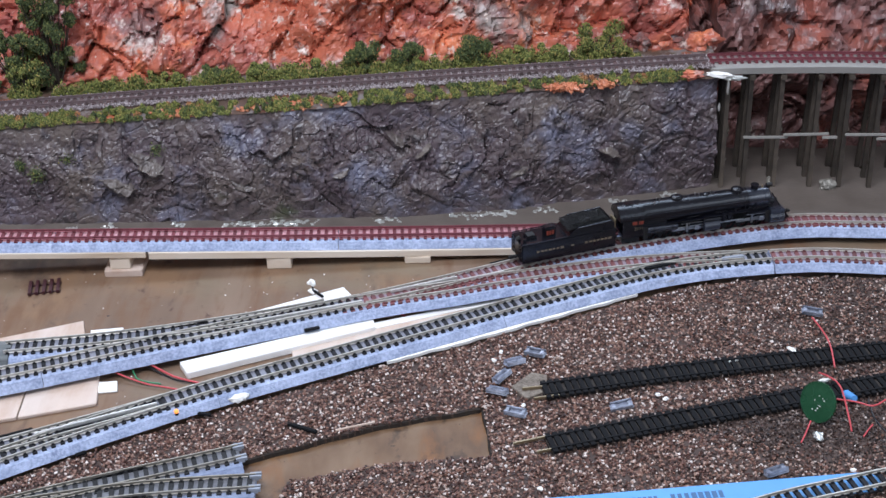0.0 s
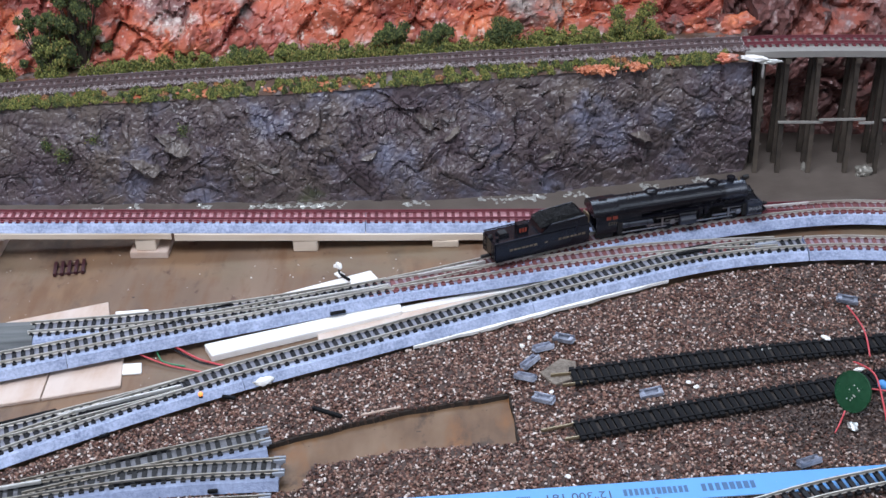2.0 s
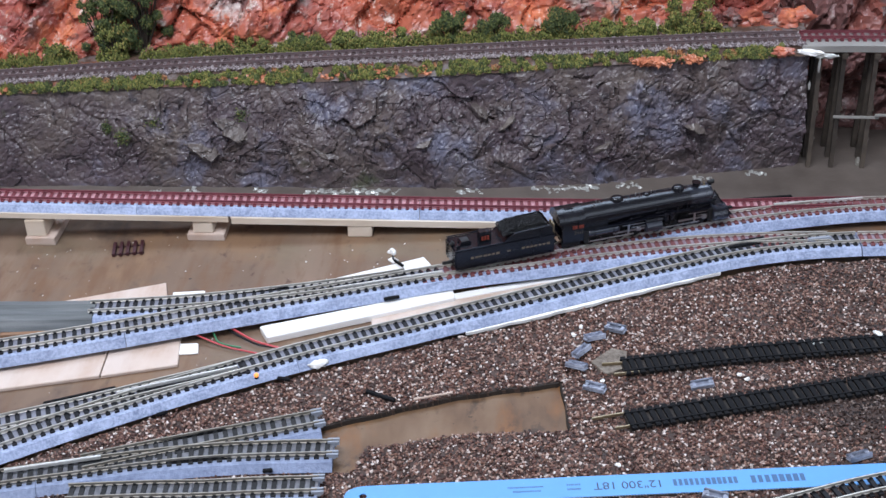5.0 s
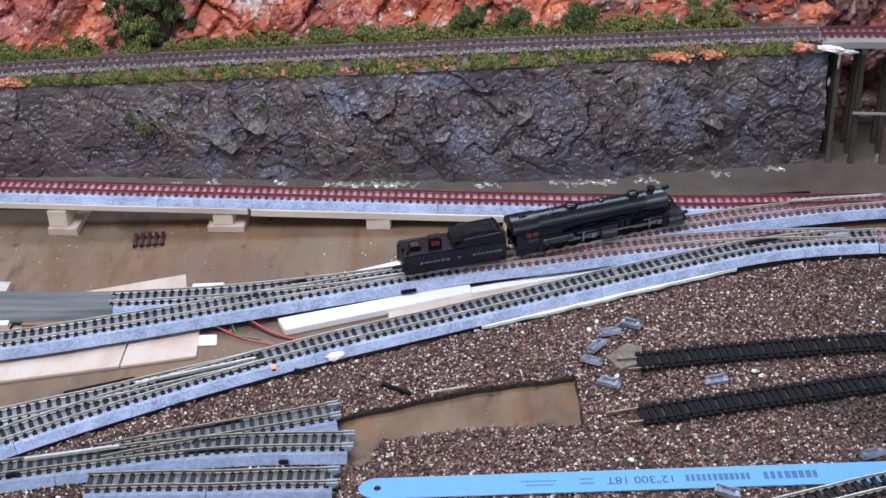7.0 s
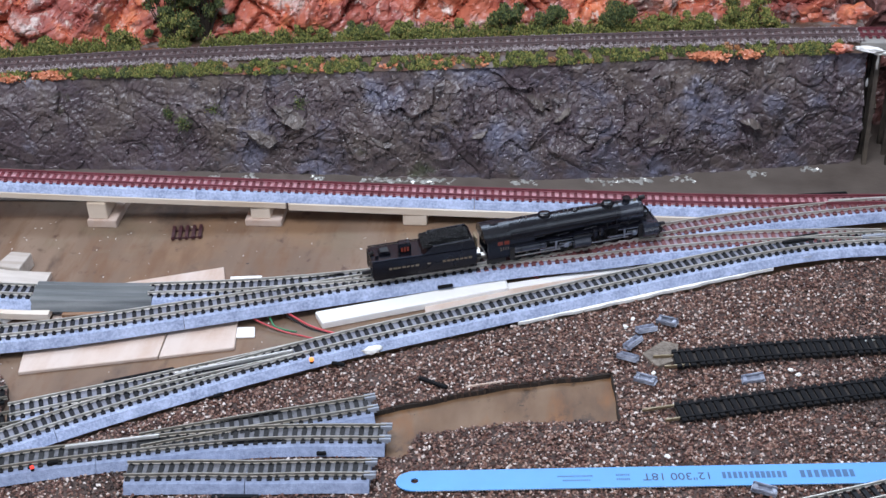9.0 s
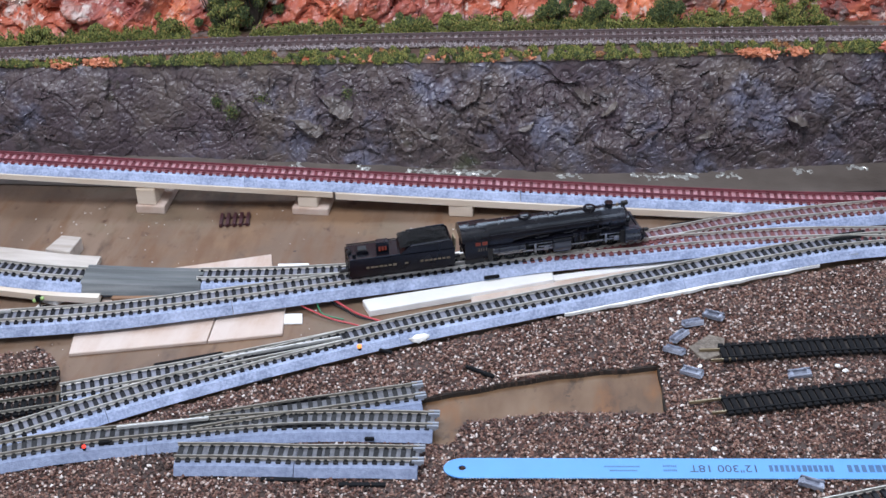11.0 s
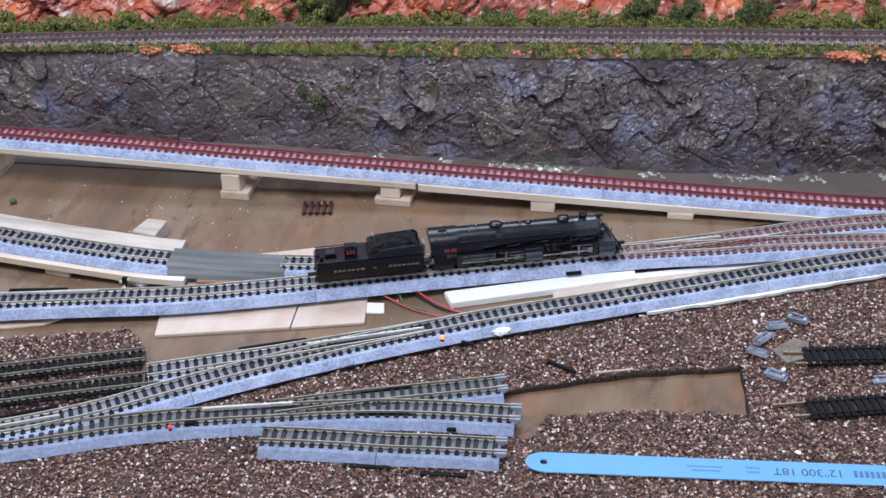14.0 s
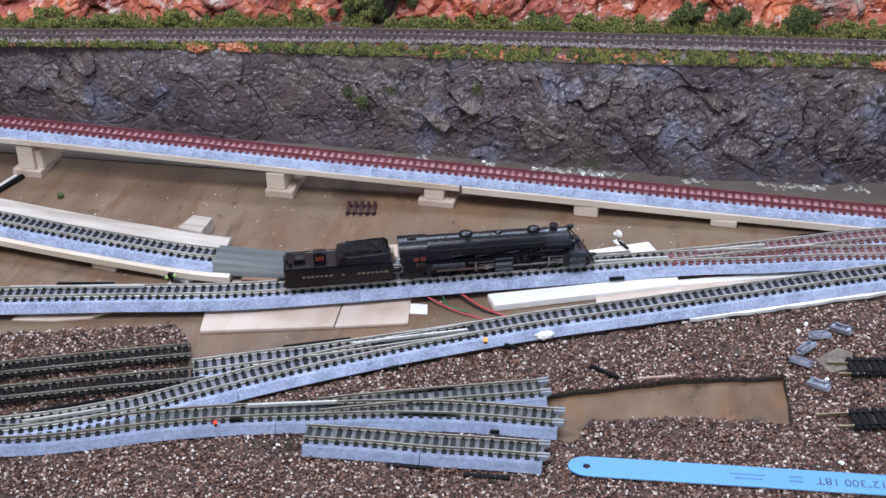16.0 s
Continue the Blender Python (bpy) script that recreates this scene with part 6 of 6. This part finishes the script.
def bent(x, k):
    y, z = n_at(x)
    top = z - 0.0076
    t = thing("trestle_bent", "dark weathered timber trestle bent with three battered posts", "trestle bent", Matrix.Translation((x, float(y), 0)), "trestle bents")
    for i, (yt, yb) in enumerate(((-0.0105, -0.0150), (0.0, 0.0), (0.0105, 0.0165))):
        b = bmesh.new()
        lo = [b.verts.new((dx, yb + dy, 0.0)) for dx, dy in ((-POST, -POST), (POST, -POST), (POST, POST), (-POST, POST))]
        hi = [b.verts.new((dx, yt + dy, top - 0.0034)) for dx, dy in ((-POST, -POST), (POST, -POST), (POST, POST), (-POST, POST))]
        for j in range(4):
            b.faces.new((lo[j], lo[(j + 1) % 4], hi[(j + 1) % 4], hi[j]))
        b.faces.new(lo[::-1]), b.faces.new(hi)
        part("post", b, M["trestle"], t)
    part("cap", boxed(-0.0020, 0.0020, -0.0142, 0.0142, top - 0.0034, top, 0.0003), M["trestle"], t)
    for zz, s in ((0.055, 1), (0.012, -1)):
        b = bmesh.new()
        rod(b, (POST + 0.0006, -0.0145 * s, zz - 0.011), (POST + 0.0006, 0.0145 * s, zz + 0.011), 0.0009, 4)
        part("cross_brace", b, M["trestle"], t)
    part("girt", boxed(POST, POST + 0.0012, -0.0140, 0.0140, 0.0400, 0.0420), M["trestle"], t)


for k, x in enumerate((0.1862, 0.2020, 0.2232, 0.2486, 0.2690, 0.2900, 0.3110, 0.3320, 0.3530, 0.3740, 0.3950)):
    bent(x, k)
M["greystick"] = mat("pale_grey_stick", (0.34, 0.32, 0.29), 0.7, var=0.3, scale=200, second=(0.2, 0.19, 0.17))
for x0, x1, z in ((0.199, 0.2300, 0.0400), (0.2265, 0.2580, 0.0418), (0.2535, 0.2640, 0.0395), (0.2685, 0.3010, 0.0425), (0.2900, 0.3250, 0.0398), (0.32, 0.36, 0.042)):
    y = float(n_at((x0 + x1) / 2)[0]) - 0.0152
    tagged(part("trestle_ledger", boxed(0, x1 - x0, -0.0007, 0.0007, -0.0009, 0.0009, 0.0002), M["greystick"], at=pose(x0, y, z, 0, random.uniform(-2, 2), random.uniform(-1, 1))), "pale grey stick ledger tying the trestle bents", "ledger", "trestle ledgers")
crumb("abutment_plaster", "white plaster smear at the trestle abutment", "plaster", 0.1790, 0.8535, 0.0875, 0.0085, 0.0026, 0.0018, M["white"], -8, 11.0)
crumb("abutment_plaster", "white plaster smear at the trestle abutment", "plaster", 0.1885, 0.8525, 0.0855, 0.0080, 0.0018, 0.0016, M["foil"], -5, 12.0)
for x, z, h in ((0.1850, 0.0800, 0.0055), (0.1800, 0.0640, 0.0030)):
    crumb("plaster_run", "white plaster run down the abutment post", "plaster", x, 0.8515, z, 0.0008, 0.0006, h, M["foil"], 0, 20 * z)
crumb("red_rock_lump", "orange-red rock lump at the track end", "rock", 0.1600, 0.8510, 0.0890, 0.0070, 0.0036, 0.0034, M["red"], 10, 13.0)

# ---------- ledge ballast, grass and bushes ----------
rng = np.random.default_rng(11)
n = 34000
x = rng.uniform(-0.62, 0.176, n)
ny, nz = n_at(x)
y = ny + rng.uniform(-0.0125, 0.0115, n)
z = nz - 0.0012 + rng.uniform(-0.0004, 0.0007, n)
tagged(new("ledge_ballast", grains("ledge_ballast", np.stack([x, y, z], 1), rng.uniform(0.0004, 0.00078, n), M["greygrain"], rng)), "fine grey-brown stone ballast round the upper track", "ballast", kind="stuff")


def tuft_cloud(count, x0, x1, front, rng):
    """Clumps of foam flock: mounds of unequal size with bare gaps between them."""
    out = []
    while len(out) < count:
        x = rng.uniform(x0, x1)
        if noise.noise(Vector((x * 30, 3.0 if front else 9.0, 0))) < rng.uniform(-0.6, 0.35 if front else 0.05):
            continue
        ny, nz = n_at(x)
        if front:
            u = rng.uniform(-0.05, 1.0)
            yt, zt = np.interp(x, TOP_X, TOP_Y), np.interp(x, TOP_X, TOP_Z)
            c = (x, yt + (ny - 0.0130 - yt) * u, zt + (nz - 0.0035 - zt) * u)
            r, h = rng.uniform(0.0012, 0.0032), rng.uniform(0.0015, 0.0048)
        else:
            c = (x, ny + 0.0130 + rng.uniform(0, 0.009), nz - 0.003)
            r, h = rng.uniform(0.0020, 0.0050), rng.uniform(0.0035, 0.0115)
        k = int(80 + 22000 * r)
        d = rng.normal(size=(k, 3))
        d /= np.linalg.norm(d, axis=1)[:, None]
        d *= rng.uniform(0.5, 1.15, (k, 1))
        out.append(np.array(c) + np.stack([d[:, 0] * r, d[:, 1] * r, np.abs(d[:, 2]) * h], 1))
    return np.vstack(out)


c = tuft_cloud(560, -0.64, 0.160, True, rng)
tagged(new("ledge_grass", grains("ledge_grass", c, rng.uniform(0.0002, 0.0006, len(c)), M["green"], rng, 1.6)), "yellow-green foam grass along the cliff edge", "grass", kind="stuff")
c = tuft_cloud(230, -0.64, 0.160, True, rng)
tagged(new("dark_ledge_grass", grains("dark_ledge_grass", c, rng.uniform(0.0002, 0.0006, len(c)), M["darkgreen"], rng, 1.6)), "dark green foam grass along the cliff edge", "grass", kind="stuff")
c = tuft_cloud(34, -0.60, 0.165, True, rng)
tagged(new("ochre_scatter", grains("ochre_scatter", c, rng.uniform(0.0002, 0.00045, len(c)), M["ochre"], rng)), "orange-ochre scatter among the grass of the cliff edge", "scatter", kind="stuff")
c = tuft_cloud(420, -0.64, 0.125, False, rng)
tagged(new("hedge_undergrowth", grains("hedge_undergrowth", c, rng.uniform(0.00025, 0.0007, len(c)), M["green"], rng, 1.6)), "low green foam undergrowth at the mountain foot", "undergrowth", kind="stuff")


def bush(x, dy, w, h, dark, n=420, label="green foam bush at the mountain foot", name="bush", z0=None):
    ny, nz = n_at(x)
    base = (x, float(ny) + dy, float(nz) - 0.003 if z0 is None else z0)
    t = thing(name, label, "bush" if name == "bush" else "tree", Matrix.Translation(base), "bushes" if name == "bush" else "trees")
    r = np.random.default_rng(int((x + 2) * 1e4))
    b = bmesh.new()
    lumps = []
    for i in range(13 if name == "bush" else 34):
        q = Vector((r.uniform(-0.95, 0.95) * w, r.uniform(-0.5, 0.5) * w, r.uniform(0.12, 1.0) * h))
        lumps.append((q, (r.uniform(0.22, 0.42) if name == "bush" else r.uniform(0.13, 0.30)) * min(w, h * 0.7)))
        rod(b, (0, 0, 0), q, 0.0007, 5, 0.0003)
    part("branchwork", b, M["limb"], t)
    pts = []
    for q, s in lumps:
        k = n // len(lumps)
        d = r.normal(size=(k, 3))
        d /= np.linalg.norm(d, axis=1)[:, None]
        pts.append(np.array(q) + d * s * r.uniform(0.35, 1.25, (k, 1)))
    pts = np.vstack(pts)
    pts = pts[pts[:, 2] > 0]
    ob = new("crown", grains("crown", pts, r.uniform(0.00025, 0.00075, len(pts)), M["darkgreen"] if dark else M["green"], r, 1.5))
    ob.parent = t


for x, dy, w, h, dark in ((-0.066, 0.019, 0.0105, 0.019, True), (-0.033, 0.019, 0.0100, 0.018, True), (0.016, 0.019, 0.0135, 0.020, True), (0.040, 0.019, 0.0100, 0.011, False), (0.066, 0.019, 0.0095, 0.010, False), (0.102, 0.020, 0.0150, 0.020, False), (-0.137, 0.019, 0.0100, 0.011, False), (-0.108, 0.018, 0.0110, 0.012, False), (-0.168, 0.019, 0.0100, 0.011, True), (-0.205, 0.018, 0.0110, 0.0105, False), (-0.40, 0.018, 0.0110, 0.012, False), (-0.445, 0.018, 0.0120, 0.013, False), (-0.49, 0.018, 0.0110, 0.011, False), (-0.54, 0.018, 0.0130, 0.013, False)):
    bush(x, dy, w, h, dark, 3400)
bush(-0.283, 0.030, 0.018, 0.078, True, 12000, "tall dark green foam tree against the red rocks", "tree")
bush(-0.312, 0.028, 0.015, 0.046, True, 6000, "dark green foam shrub tree against the red rocks", "tree")
bush(-0.302, 0.022, 0.012, 0.026, False, 2000, "green foam shrub tree beside the upper track", "tree")
bush(-0.345, 0.021, 0.010, 0.016, False, 1500, "small green foam shrub beside the upper track", "tree")
for x, y, z, s in ((-0.194, 0.8440, 0.0740, 0.0100), (-0.108, 0.8440, 0.0775, 0.0085), (-0.081, 0.8450, 0.0785, 0.0060), (-0.146, 0.845, 0.0755, 0.005), (0.073, 0.8480, 0.0850, 0.0100), (0.100, 0.8500, 0.0860, 0.0060), (-0.385, 0.8370, 0.0680, 0.0110), (-0.415, 0.836, 0.067, 0.008)):
    r = np.random.default_rng(int((x + 3) * 1e4))
    m = int(s * 34000)
    d = np.stack([r.normal(size=m) * s * 0.55, r.normal(size=m) * 0.0020, r.normal(size=m) * 0.0011], 1)
    ob = new("orange_rubble", grains("orange_rubble", d, r.uniform(0.0006, 0.0024, m), M["orange"], r, 0.7))
    ob.matrix_basis = Matrix.Translation((x, y - 0.001, z - 0.001))
    tagged(ob, "orange-red painted rock rubble on the cliff edge", "rubble", kind="stuff")
for x, z, s in ((-0.290, 0.038, 0.0042), (-0.268, 0.046, 0.0036), (-0.300, 0.043, 0.0032), (-0.206, 0.0520, 0.0040)):
    r = np.random.default_rng(int((x + 3) * 1e4))
    d = r.normal(size=(260, 3)) * s * 0.6
    ob = new("moss_patch", grains("moss_patch", d, r.uniform(0.0003, 0.0007, 260), M["darkgreen"], r))
    ob.matrix_basis = Matrix.Translation(wall_point(x, z / float(np.interp(x, TOP_X, TOP_Z)))[0])
    tagged(ob, "small green moss patch on the rock wall", "moss", kind="stuff")

for i, (x, y, sx) in enumerate(((0.176, 0.900, 0.012), (0.160, 0.902, 0.010), (0.146, 0.900, 0.009), (0.132, 0.898, 0.008), (0.168, 0.892, 0.006))):
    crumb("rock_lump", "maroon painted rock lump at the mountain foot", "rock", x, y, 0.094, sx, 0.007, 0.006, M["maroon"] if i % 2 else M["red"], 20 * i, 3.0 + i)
# ---------- motion ----------
BC = curve_points(LINE_B, 0.001)
BS = np.arange(len(BC)) * 0.001
START = float(BS[int(np.argmin(abs(BC[:, 0] + 0.4521)))])
# seconds and the place of the cab along the main line
TRAVEL = [(0.0, 0.5890), (0.5, 0.5790), (1.0, 0.5690), (1.5, 0.5593), (2.0, 0.5497), (2.5, 0.5400), (3.0, 0.5302), (3.5, 0.5205), (4.0, 0.5104), (4.5, 0.5003), (5.0, 0.4901), (5.5, 0.4798), (6.0, 0.4694), (6.5, 0.4588), (7.0, 0.4480), (7.5, 0.4374), (8.0, 0.4269), (8.5, 0.4165), (9.0, 0.4061), (9.5, 0.3957), (10.0, 0.3852), (10.5, 0.3744), (11.0, 0.3633), (11.5, 0.3519), (12.0, 0.3404), (12.5, 0.3288), (13.0, 0.3170), (13.5, 0.3052), (14.0, 0.2935), (14.5, 0.2821), (15.0, 0.2707), (15.5, 0.2593), (16.0, 0.2480)]


def rail_pose(s, half):
    """The pose of a vehicle whose bogies stand half before and behind s on the main line."""
    a, b = [Vector([np.interp(u + START, BS, BC[:, k]) for k in range(3)]) for u in (s - half, s + half)]
    c = (a + b) / 2
    return pose(c.x, c.y, c.z + 0.002, 0, 0, math.degrees(math.atan2(b.y - a.y, b.x - a.x)))


def motions():
    walk(engine, [(t, rail_pose(s + 0.0500, 0.030)) for t, s in TRAVEL])
    walk(tender, [(t, rail_pose(s - 0.0420, 0.020)) for t, s in TRAVEL])
    times = np.arange(0, 16.01, 0.25)
    where = np.interp(times, [t for t, _ in TRAVEL], [s for _, s in TRAVEL])
    for ob, x, y, r in engine_rolling + tender_rolling:
        if r:
            walk(ob, [(float(t), pose(x, y * 0.0051, r) @ Matrix.Rotation((s - where[0]) / r, 4, "Y") @ pose(0, 0, 0, 0, 0, 0 if y < 0 else 180)) for t, s in zip(times, where)])
        else:
            a = [(s - where[0]) / WHEEL_R + (0 if y < 0 else 1.57) for s in where]
            walk(ob, [(float(t), pose(x + 0.0022 * math.sin(k), y * 0.0068, WHEEL_R + 0.0022 * math.cos(k))) for t, k in zip(times, a)])


motions()
